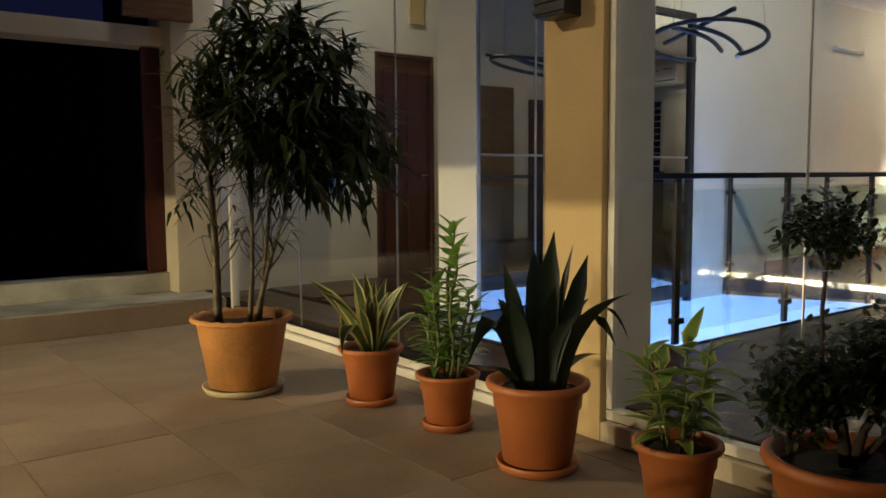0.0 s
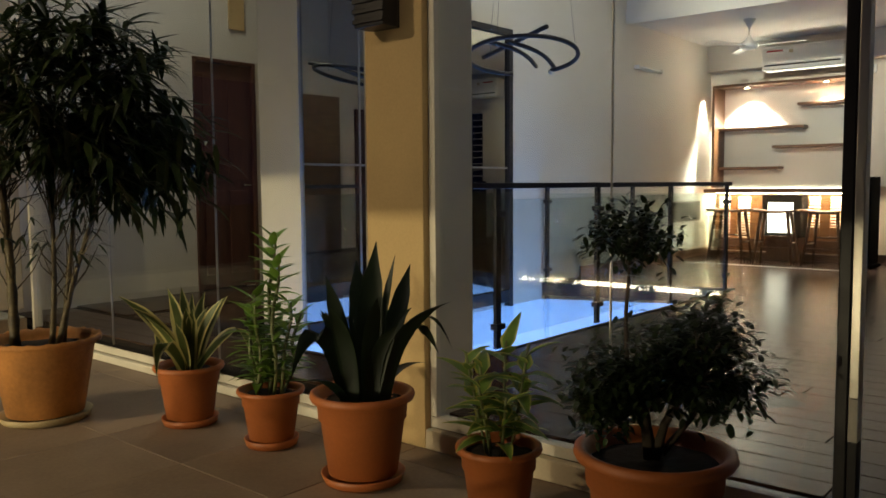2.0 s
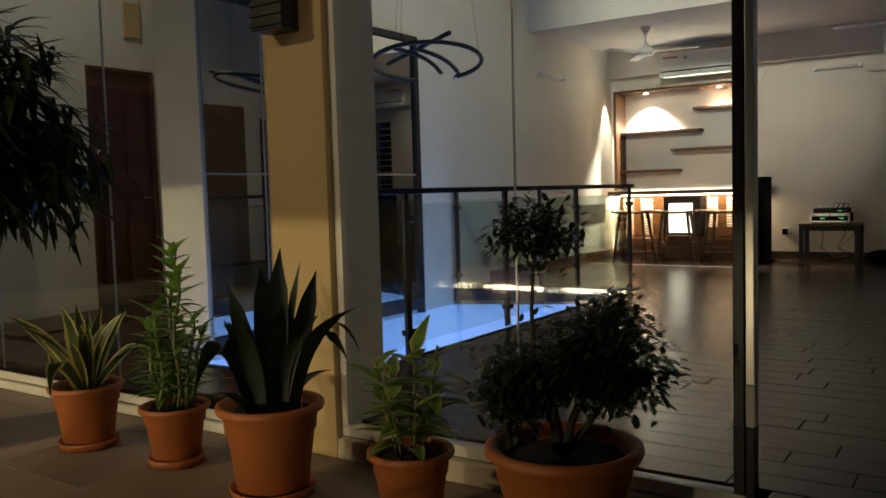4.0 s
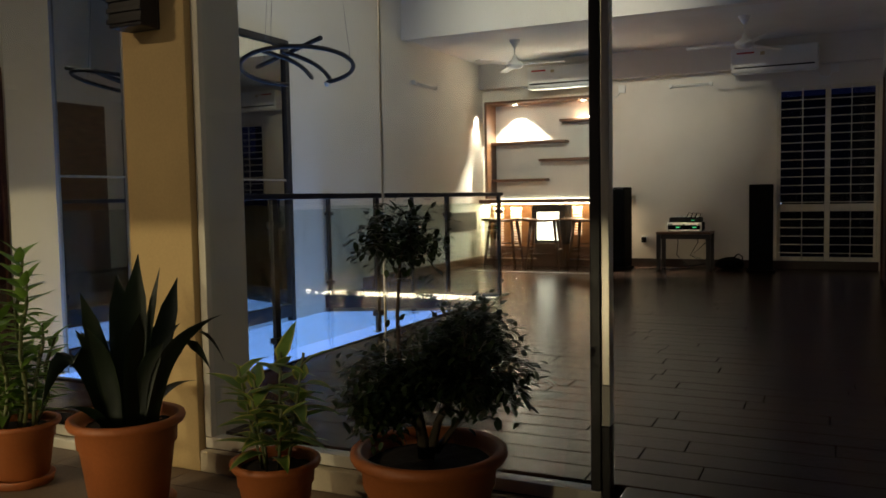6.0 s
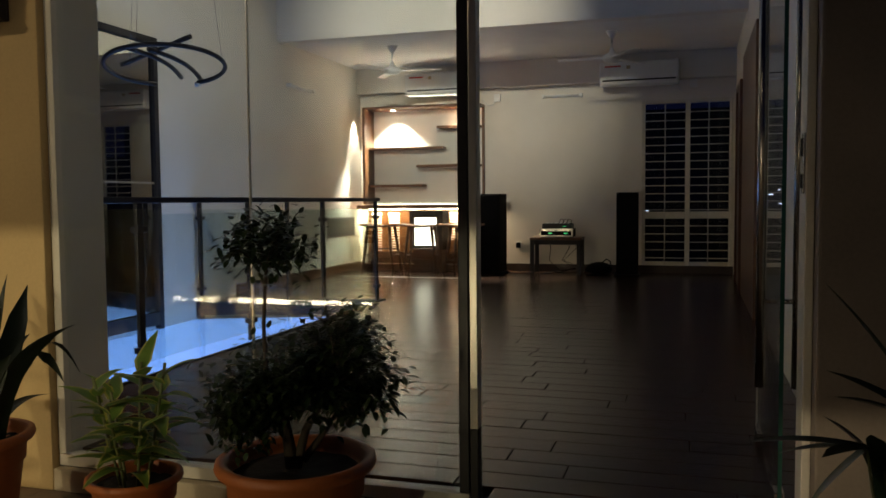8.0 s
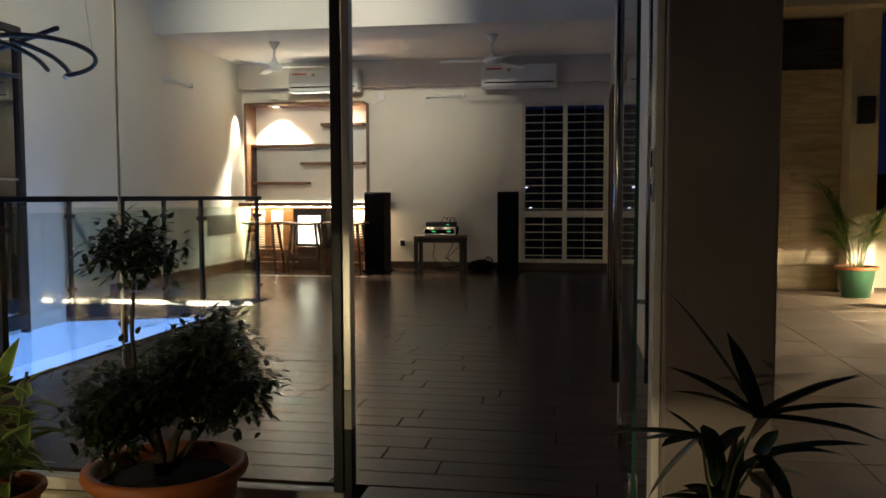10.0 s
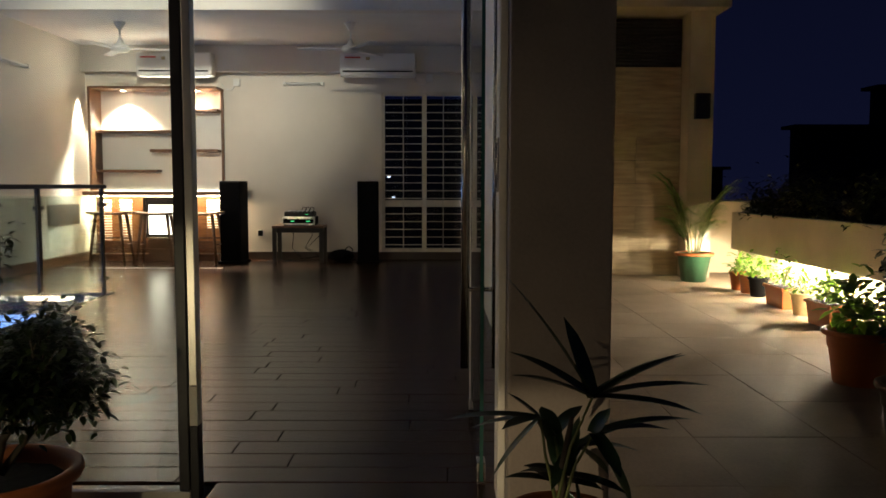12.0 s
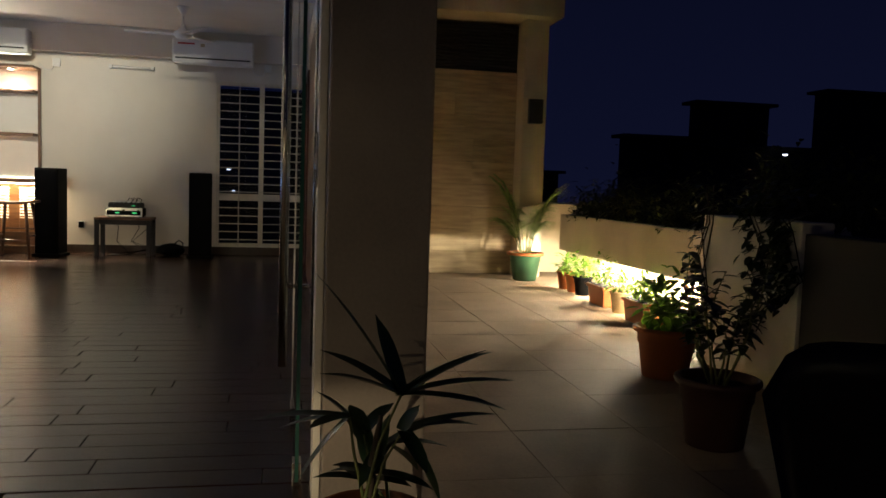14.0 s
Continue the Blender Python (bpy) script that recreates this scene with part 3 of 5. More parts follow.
for ya, yb, z in ((3.62, 3.03, 1.978), (4.62, 3.54, 1.70), (3.92, 3.03, 1.45), (4.62, 3.83, 1.182)):
    part("shelf_board", box(bmesh.new(), -0.22, -0.014, yb, ya, z - 0.018, z + 0.018, 0.003), M_shelfwood, niche)
for y in (4.25, 3.28):
    d = part("downlight", lathe(bmesh.new(), [(0.03, 0), (0.045, 0.0), (0.045, 0.012), (0.03, 0.012)], 20, pose(-0.22, y, 2.227)), M_steel, niche)
    part("lens", lathe(bmesh.new(), [(0.001, 0), (0.028, 0.0), (0.028, 0.004), (0.001, 0.004)], 16, pose(-0.22, y, 2.222)), M_bulb, d)

counter = thing("bar_counter", pose(11.2, 0, 0), "dark wooden bar counter with louvred fronts lit from beneath", "bar counter")
part("counter_top", box(bmesh.new(), -0.46, -0.003, 2.99, 4.72, 0.862, 0.915, 0.005), M_wood, counter)
part("light_strip", box(bmesh.new(), -0.045, -0.012, 3.05, 4.70, 0.842, 0.860), M_strip, counter)
part("plinth", box(bmesh.new(), -0.30, -0.004, 3.0, 4.70, 0.0, 0.09, 0.004), M_wood, counter)
part("counter_light_line", box(bmesh.new(), -0.03, -0.014, 3.03, 4.60, 0.916, 0.922), M_dimstrip, counter, "glowing white line along the counter's back")
LOUVRES = ((3.03, 3.22, 0.42), (3.345, 3.47, 0.42), (4.22, 4.385, 0.26), (4.49, 4.64, 0.26))
y_end = 2.99
for y0, y1, z0 in LOUVRES + ((4.70, 4.70, 0.0),):
    if y0 - y_end > 0.05:
        part("board", box(bmesh.new(), -0.105, -0.075, y_end + 0.003, y0 - 0.003, 0.092, 0.845, 0.003), M_teak, counter, "orange-brown teak board")
    if y1 > y0:
        sh = part("louvred_shutter", box(bmesh.new(), -0.105, -0.075, y0, y1, 0.092, z0, 0.003), M_teak, counter)
        part("top_rail", box(bmesh.new(), -0.105, -0.075, y0, y1, 0.80, 0.845, 0.003), M_teak, sh)
        for i in range(int((0.79 - z0) / 0.036)):
            part("slat", box(bmesh.new(), -0.014, 0.014, 0, y1 - y0, -0.003, 0.003, 0, pose(-0.09, y0, z0 + 0.022 + i * 0.036, 0, 32, 0)), M_teak, sh)
    y_end = y1
part("apron_board", box(bmesh.new(), -0.13, -0.107, 3.0, 4.70, 0.092, 0.25, 0.003), M_wood, counter)

fridge = thing("drinks_cooler", pose(10.93, 3.715, 0.0), "grey drinks cooler with a brightly lit white front under the counter", "cooler")
part("body", box(bmesh.new(), -0.14, 0.12, -0.24, 0.24, 0.30, 0.83, 0.01), M_cab, fridge)
part("door_frame", box(bmesh.new(), -0.165, -0.142, -0.235, 0.235, 0.31, 0.82, 0.005), M_louver, fridge, "dark grey door frame")
part("lit_panel", box(bmesh.new(), -0.172, -0.167, -0.15, 0.16, 0.36, 0.74, 0.002), M_screen, fridge, "glowing white glass front")
part("stand", box(bmesh.new(), -0.10, 0.12, -0.2, 0.2, 0.0, 0.298, 0.006), M_wood, fridge)


def stool(m):
    s = thing("bar_stool", m, "dark brown wooden bar stool before the lit counter", "stool", "stools at the bar")
    bm = bmesh.new()
    bmesh.ops.create_grid(bm, x_segments=8, y_segments=10, size=0.5)
    bmesh.ops.transform(bm, matrix=Matrix.Diagonal((0.30, 0.52, 1, 1)), verts=bm.verts)
    for v in bm.verts:
        v.co.z = 0.645 + 0.35 * v.co.y ** 2
    bmesh.ops.solidify(bm, geom=bm.faces[:], thickness=0.028)
    part("seat", bm, M_wood, s, smooth=True)
    for sx in (-1, 1):
        for sy in (-1, 1):
            part("leg", tube(bmesh.new(), [(sx * 0.10, sy * 0.15, 0.645), (sx * 0.17, sy * 0.22, 0.0)], [0.022, 0.017], 8), M_wood, s)
    for sy in (-1, 1):
        part("stretcher", tube(bmesh.new(), [(-0.145, sy * 0.196, 0.25), (0.145, sy * 0.196, 0.25)], 0.010, 6), M_wood, s)
    for sx, z in ((-1, 0.20), (1, 0.32)):
        part("stretcher", tube(bmesh.new(), [(sx * 0.148, -0.196, z), (sx * 0.148, 0.196, z)], 0.010, 6), M_wood, s)
    return s


st = stool(pose(10.50, 4.26, 0))
copy_thing(st, pose(10.48, 3.68, 0, 0, 0, 6))
copy_thing(st, pose(10.52, 3.10, 0, 0, 0, -5))


def air_conditioner(y, label):
    a = thing("air_conditioner", pose(11.058, y, 2.405), label, "air conditioner", "air conditioners")
    bm = bmesh.new()
    box(bm, -0.21, -0.001, -0.49, 0.49, 0.0, 0.30, 0.03)
    part("body", bm, M_plastic, a)
    part("front_panel", box(bmesh.new(), -0.222, -0.211, -0.475, 0.475, 0.075, 0.285, 0.005), M_plastic, a)
    part("air_slot", box(bmesh.new(), -0.219, -0.211, -0.45, 0.45, 0.052, 0.068, 0.002), M_cab, a, "dark air slot")
    part("flap", box(bmesh.new(), -0.20, -0.10, -0.45, 0.45, -0.010, -0.001, 0.003), M_plastic, a)
    part("sticker", box(bmesh.new(), -0.2255, -0.2225, 0.22, 0.42, 0.225, 0.245), M_red, a, "red sticker strip")
    part("display", box(bmesh.new(), -0.2255, -0.2225, 0.10, 0.15, 0.20, 0.24), M_saucer, a)
    return a


air_conditioner(3.54, "white split air conditioner on the beam above the bar")
air_conditioner(0.91, "white split air conditioner on the beam above the barred window")


def ceiling_fan(m, label):
    f = thing("ceiling_fan", m, label, "ceiling fan", "ceiling fans")
    part("canopy", lathe(bmesh.new(), [(0.012, -0.10), (0.03, -0.07), (0.065, -0.01), (0.065, 0.0)], 24), M_plastic, f)
    part("rod", tube(bmesh.new(), [(0, 0, -0.20), (0, 0, -0.08)], 0.011, 10), M_plastic, f)
    part("motor", lathe(bmesh.new(), [(0.01, -0.34), (0.08, -0.33), (0.105, -0.30), (0.09, -0.27), (0.035, -0.23), (0.015, -0.18)], 28), M_plastic, f)
    for k in range(3):
        bm = bmesh.new()
        box(bm, 0.10, 0.60, -0.05, 0.05, -0.004, 0.004, 0.003, pose(0, 0, -0.295, 4, 0, 35 + 120 * k))
        part("blade", bm, M_plastic, f, "pale fan blade")
    return f


ceiling_fan(pose(9.55, 3.72, 2.828), "white three-bladed ceiling fan at rest near the bar")
ceiling_fan(pose(9.55, 1.12, 2.828, 0, 0, 55), "white three-bladed ceiling fan at rest before the window")


def tube_light(m, length, label):
    t = thing("tube_light", m, label, "tube lamp", "tube lamps")
    part("batten", box(bmesh.new(), -length / 2, length / 2, -0.03, -0.002, -0.02, 0.02, 0.004), M_plastic, t)
    part("tube", tube(bmesh.new(), [(-length / 2 + 0.02, -0.05, 0), (length / 2 - 0.02, -0.05, 0)], 0.014, 10), M_plastic, t)
    for s in (-1, 1):
        part("end_cap", box(bmesh.new(), s * length / 2 - 0.02, s * length / 2 + 0.02, -0.07, -0.002, -0.024, 0.024, 0.006), M_plastic, t)


tube_light(pose(FX, 1.92, 2.345, 0, 0, -90), 0.50, "unlit white tube lamp on the far wall")
tube_light(pose(9.27, LY, 2.34), 0.60, "unlit white tube lamp on the side wall")


def junction(y, z):
    j = thing("socket_box", pose(FX, y, z), "white socket box with a hanging lead on the wall", "socket", "sockets by the air conditioners")
    part("plate", box(bmesh.new(), -0.035, -0.002, -0.045, 0.045, -0.05, 0.05, 0.005), M_plastic, j)
    part("lead", tube(bmesh.new(), [(-0.02, 0.03, -0.05), (-0.02, 0.06, -0.10), (-0.015, 0.14, -0.09), (-0.015, 0.2, -0.02)], 0.006, 6), M_plastic, j)


junction(2.81, 2.36)
junction(0.25, 2.43)

win = tagged(new("window_4"), "barred balcony window with a pale frame over a dark night view", "window", kind="structure")
W0, W1, Z0, Z1 = -0.24, 0.895, 0.10, 2.24
for y0, y1 in ((W0, W0 + 0.05), (0.285, 0.345), (W1 - 0.05, W1)):
    part("frame_upright", box(bmesh.new(), FX - 0.01, FX + 0.05, y0, y1, Z0, Z1, 0.004), M_whiteframe, win)
for z0, z1 in ((Z0, Z0 + 0.05), (0.71, 0.80), (Z1 - 0.05, Z1)):
    for y0, y1 in ((W0 + 0.052, 0.283), (0.347, W1 - 0.052)):
        part("frame_rail", box(bmesh.new(), FX - 0.01, FX + 0.05, y0, y1, z0, z1, 0.004), M_whiteframe, win)
for y0, y1 in ((W0 + 0.05, 0.285), (0.345, W1 - 0.05)):
    for z0, z1 in ((Z0 + 0.05, 0.71), (0.80, Z1 - 0.05)):
        g = part("pane", box(bmesh.new(), FX + 0.02, FX + 0.026, y0, y1, z0, z1), M_panes, win)
        g.visible_shadow = False
for i in range(19):
    z = 0.20 + i * 0.104
    if abs(z - 0.755) > 0.05:
        part("grille_bar", tube(bmesh.new(), [(FX - 0.03, W0 + 0.02, z), (FX - 0.03, W1 - 0.02, z)], 0.006, 6), M_grille, win)
for y in (W0 + 0.02, W0 + 0.30, W1 - 0.30, W1 - 0.02):
    part("grille_upright", tube(bmesh.new(), [(FX - 0.036, y, Z0 + 0.02), (FX - 0.036, y, Z1 - 0.02)], 0.006, 6), M_grille, win)

# ---- loose things along the far wall ----
def loudspeaker(m, label):
    s = thing("loudspeaker", m, label, "loudspeaker", "floor-standing loudspeakers")
    part("cabinet", box(bmesh.new(), -0.15, 0.15, -0.135, 0.135, 0.03, 1.05, 0.008), M_cab, s)
    part("grille", box(bmesh.new(), -0.168, -0.151, -0.125, 0.125, 0.06, 1.03, 0.005), M_cab, s)
    part("base", box(bmesh.new(), -0.17, 0.17, -0.16, 0.16, 0.0, 0.028, 0.006), M_cab, s)


loudspeaker(pose(10.72, 2.76, 0, 0, 0, -6), "tall black floor-standing loudspeaker beside the bar")
loudspeaker(pose(10.72, 1.03, 0, 0, 0, 4), "tall black floor-standing loudspeaker beside the window")

tb = thing("side_table", pose(10.82, 1.93, 0), "low dark wooden side table with straight legs", "table")
part("tabletop", box(bmesh.new(), -0.2, 0.2, -0.33, 0.33, 0.45, 0.48, 0.004), M_wood, tb)
# apron and legs near-black: a silhouette's darkness put into their colour
part("apron", box(bmesh.new(), -0.17, 0.17, -0.30, 0.30, 0.39, 0.448, 0.003), M_louver, tb)
for sx in (-1, 1):
    for sy in (-1, 1):
        part("leg", box(bmesh.new(), sx * 0.17 - 0.025, sx * 0.17 + 0.025, sy * 0.30 - 0.025, sy * 0.30 + 0.025, 0, 0.45, 0.004), M_louver, tb)
amp = thing("amplifier", pose(10.80, 1.92, 0.48), "silver amplifier with small green displays on the side table", "amplifier")
part("case", box(bmesh.new(), -0.15, 0.15, -0.21, 0.21, 0.012, 0.115, 0.004), M_cab, amp)
part("front_panel", box(bmesh.new(), -0.158, -0.151, -0.215, 0.215, 0.012, 0.118, 0.002), M_alu, amp)
part("fascia", box(bmesh.new(), -0.1585, -0.1582, -0.195, 0.195, 0.030, 0.084), M_cab, amp, "black front panel")
part("display", box(bmesh.new(), -0.162, -0.159, -0.15, -0.10, 0.05, 0.066), M_led, amp, "glowing green display")
part("display", box(bmesh.new(), -0.162, -0.159, 0.05, 0.10, 0.05, 0.066), M_led, amp, "glowing green display")
for y in (-0.17, 0.0, 0.15, 0.18):
    part("knob", tube(bmesh.new(), [(-0.159, y, 0.09), (-0.175, y, 0.09)], 0.012, 10), M_steel, amp)
for sy in (-0.18, 0.18):
    part("foot", box(bmesh.new(), -0.12, 0.12, sy - 0.015, sy + 0.015, 0, 0.0118), M_cab, amp)
mix = thing("mixer", pose(10.82, 1.92, 0.598), "small audio mixer with cables lying on the amplifier", "mixer")
part("body", box(bmesh.new(), -0.12, 0.12, -0.19, 0.19, 0.0, 0.055, 0.006), M_louver, mix)
part("control_panel", box(bmesh.new(), -0.11, 0.11, -0.18, 0.18, 0.056, 0.060), M_cab, mix)
for i in range(6):
    for j in range(3):
        part("knob", lathe(bmesh.new(), [(0.008, 0), (0.008, 0.014), (0.005, 0.016)], 8, pose(-0.07 + j * 0.06, -0.14 + i * 0.055, 0.060)), M_plastic, mix)
part("display", box(bmesh.new(), -0.124, -0.121, -0.12, -0.08, 0.02, 0.03), M_led, mix, "glowing green light")
for i in range(3):
    y = -0.1 + i * 0.05
    part("cable", tube(bmesh.new(), [(0.05, y, 0.06), (0.02, y - 0.03, 0.12), (0.06, y - 0.07, 0.10), (0.115, y - 0.05, 0.062)], 0.004, 6), M_cab, mix)
for i, y in enumerate((2.08, 1.83, 1.73)):
    c = thing("cable", pose(0, 0, 0), "thin dark cable trailing from the side table to the floor", "cable", "loose cables")
    part("lead", tube(bmesh.new(), [(11.02, y, 0.482), (11.07, y - 0.02, 0.33), (11.08, y + 0.08 * i, 0.16), (11.06, y - 0.1, 0.06), (10.9, y - 0.2 + i * 0.3, 0.006), (10.8, y + 0.3, 0.006)], 0.005, 6), M_cab, c)
bag = thing("bag", pose(10.85, 1.40, 0), "small slumped black carry bag on the floor", "bag")
bm = bmesh.new()
bmesh.ops.create_icosphere(bm, subdivisions=3, radius=1)
for v in bm.verts:
    n3 = 1 + 0.18 * noise.noise(v.co * 2.2)
    v.co = Vector((v.co.x * 0.13 * n3, v.co.y * 0.17 * n3, max(0, 0.075 + v.co.z * 0.085 * n3)))
part("body", bm, M_cab, bag, smooth=True)
part("strap", tube(bmesh.new(), [(0, -0.14, 0.10), (0, -0.15, 0.165), (0, -0.10, 0.20), (0, -0.04, 0.15)], 0.008, 6), M_cab, bag)
sock = thing("wall_plug", pose(FX, 2.52, 0.36), "dark plug in a wall socket beside the loudspeaker", "plug")
part("plate", box(bmesh.new(), -0.012, -0.002, -0.04, 0.04, -0.04, 0.04, 0.003), M_plastic, sock)
part("plug", box(bmesh.new(), -0.06, -0.0125, -0.03, 0.03, -0.045, 0.03, 0.006), M_cab, sock)
pic = thing("wall_panel", pose(10.45, LY, 0.62), "low grey rectangular panel on the cream side wall", "panel")
part("panel", box(bmesh.new(), -0.43, 0.43, -0.012, -0.002, -0.12, 0.12, 0.003), M_louver, pic)
part("frame", box(bmesh.new(), -0.45, 0.45, -0.008, -0.0021, -0.135, 0.135, 0.003), M_shade, pic)

# ---- passage behind the left glass ----
dr = tagged(new("door_1"), "closed dark brown panelled door in the passage wall", "door", kind="structure")
part("leaf", box(bmesh.new(), 4.56, 5.18, 7.06, 7.10, 0.005, 2.16, 0.003), M_door, dr)
for x0, x1 in ((4.62, 4.84), (4.90, 5.12)):
    for z0, z1 in ((0.14, 0.95), (1.05, 2.04)):
        part("panel", box(bmesh.new(), x0, x1, 7.045, 7.059, z0, z1, 0.006), M_door, dr)
for x0, x1 in ((4.52, 4.558), (5.182, 5.22)):
    part("door_frame", box(bmesh.new(), x0, x1, 7.03, 7.12, 0.0, 2.20, 0.004), M_door, dr)
part("door_frame", box(bmesh.new(), 4.559, 5.181, 7.03, 7.12, 2.163, 2.20, 0.004), M_door, dr)
hd = part("door_handle", tube(bmesh.new(), [(5.12, 7.055, 1.0), (5.12, 7.0, 1.0), (5.02, 7.0, 1.0)], 0.009, 8), M_steel, dr)
vent = thing("wall_vent", pose(5.02, 7.05, 2.66), "beige square wall panel above the brown door", "vent")
part("cover", box(bmesh.new(), -0.09, 0.09, -0.02, -0.002, -0.16, 0.16, 0.004), M_pillar, vent)
rd = tagged(new("door_2"), "half open dark red door leaf in the terrace's end opening", "door", kind="structure")
part("leaf", box(bmesh.new(), 2.29, 2.515, 7.06, 7.10, 0.222, 2.04, 0.004), M_redwood, rd)
bx = thing("fascia_box", pose(2.33, 6.86, 2.32), "brown boxed fascia fixed over the opening", "box")
part("body", box(bmesh.new(), -0.27, 0.28, -0.12, -0.062, -0.10, 0.35, 0.008), M_wood, bx)
# plain black slab standing for the dark beyond the opening's right edge
S("opening_dark_slab", 2.53, 2.6, 7.3, 8.9, 0.0, 3.4, M_cab)

# ---- south terrace: stone wall, column, roof slab ----
S("stone_wall_core", 10.40, 10.6, -2.888, -0.43, TZ, 2.46, M_louver)
lv = tagged(new("vent_panel"), "dark slatted louvre panel above the stone cladding", "louvre", kind="structure")
part("backing", box(bmesh.new(), 10.42, 10.6, -2.888, -0.43, 2.462, 3.05), M_louver, lv)
for i in range(13):
    part("slat", box(bmesh.new(), -0.012, 0.012, -2.88, -0.52, -0.018, 0.018, 0, pose(10.405, 0, 2.50 + i * 0.043, 0, 30, 0)), M_louver, lv)
S("south_column", 10.08, 10.6, -3.19, -2.89, TZ, 3.08, M_outwall, bevel=0.006)
S("roof_slab", 9.85, 11.6, -3.30, -0.43, 3.08, 3.32, M_outwall, bevel=0.01)

# raised planter with pots beneath it
planter = thing("planter_box", pose(0, 0, 0), "long cream raised planter wall, open below and lit from beneath", "planter")
part("front", box(bmesh.new(), 6.05, 9.2, -3.21, -3.13, 0.30, 0.71, 0.01), M_outwall, planter)
part("end", box(bmesh.new(), 9.12, 9.2, -3.75, -3.212, 0.30, 0.71, 0.01), M_outwall, planter)
part("end", box(bmesh.new(), 6.05, 6.13, -3.75, -3.212, 0.30, 0.71, 0.01), M_outwall, planter)
part("bottom", box(bmesh.new(), 6.132, 9.118, -3.75, -3.212, 0.30, 0.34), M_outwall, planter)
part("soil", box(bmesh.new(), 6.132, 9.118, -3.75, -3.212, 0.342, 0.66), M_soil, planter)
part("light_strip", box(bmesh.new(), 6.3, 9.1, -3.52, -3.48, 0.282, 0.298), M_strip, planter, "glowing lamp strip")
S("parapet_south", 6.05, 11.8, -4.0, -3.76, TZ - 0.3, 0.66, M_outwall, bevel=0.01)
S("parapet_south_high", 10.7, 11.8, -4.6, -3.2, TZ - 0.3, 0.80, M_outwall, bevel=0.01)
S("white_pier", 4.1, 5.15, -2.92, -2.72, TZ, 0.86, M_whiteframe, bevel=0.01)
S("pier_return", 5.02, 5.15, -3.75, -2.922, TZ, 0.86, M_whiteframe, bevel=0.01)
# the near parapet's shade is put into its near-black colour
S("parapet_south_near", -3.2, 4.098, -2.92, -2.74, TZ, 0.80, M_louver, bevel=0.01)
S("parapet_west", -3.2, -2.9, -2.738, 7.0, TZ, 0.9, M_outwall, bevel=0.01)
west = thing("planter_box", pose(0, 0, 0), "cream raised planter along the parapet, lit from beneath", "planter")
part("front", box(bmesh.new(), -1.48, -1.40, 0.6, 6.36, 0.265, 0.72, 0.01), M_outwall, west)
part("bottom", box(bmesh.new(), -1.95, -1.482, 0.6, 6.36, 0.265, 0.30), M_outwall, west)
part("foot", box(bmesh.new(), -2.05, -1.952, 0.6, 6.36, TZ, 0.72), M_outwall, west)
part("light_strip", box(bmesh.new(), -1.95, -1.935, 3.15, 5.34, -0.035, 0.010), M_strip, west, "glowing lamp strip")

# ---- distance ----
# near-black silhouettes; the building at x 75 is added to darken the window's view
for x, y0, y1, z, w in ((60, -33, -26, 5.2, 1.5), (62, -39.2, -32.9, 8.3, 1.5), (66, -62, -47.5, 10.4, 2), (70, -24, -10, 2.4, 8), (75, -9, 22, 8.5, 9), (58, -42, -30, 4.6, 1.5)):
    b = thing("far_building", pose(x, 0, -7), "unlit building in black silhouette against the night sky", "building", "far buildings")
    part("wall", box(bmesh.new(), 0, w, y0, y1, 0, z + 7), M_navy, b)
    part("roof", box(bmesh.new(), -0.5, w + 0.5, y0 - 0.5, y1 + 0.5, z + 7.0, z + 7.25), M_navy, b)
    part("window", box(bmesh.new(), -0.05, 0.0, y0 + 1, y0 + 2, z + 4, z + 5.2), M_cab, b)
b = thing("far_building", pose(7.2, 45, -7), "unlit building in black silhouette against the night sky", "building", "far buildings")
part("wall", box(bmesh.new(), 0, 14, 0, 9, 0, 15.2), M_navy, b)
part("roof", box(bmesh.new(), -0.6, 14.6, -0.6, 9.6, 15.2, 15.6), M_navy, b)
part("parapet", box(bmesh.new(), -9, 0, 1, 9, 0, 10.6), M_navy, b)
for y, z, s in ((-37.6, 4.2, 0.10), (5.6, 2.2, 0.10), (4.4, 1.2, 0.08), (3.6, 1.6, 0.07), (5.0, 0.6, 0.06), (3.3, 0.2, 0.06), (4.9, 1.5, 0.05)):
    c = thing("street_lamp", pose(57, y, z), "tiny distant white city light in the night", "light", "distant city lights")
    part("head", box(bmesh.new(), -s, s, -s * 1.6, s * 1.6, -s * 0.6, s * 0.6), M_city, c)
    part("pole", box(bmesh.new(), s, s + 0.1, -0.05, 0.05, -7 - z, 0.0), M_navy, c)


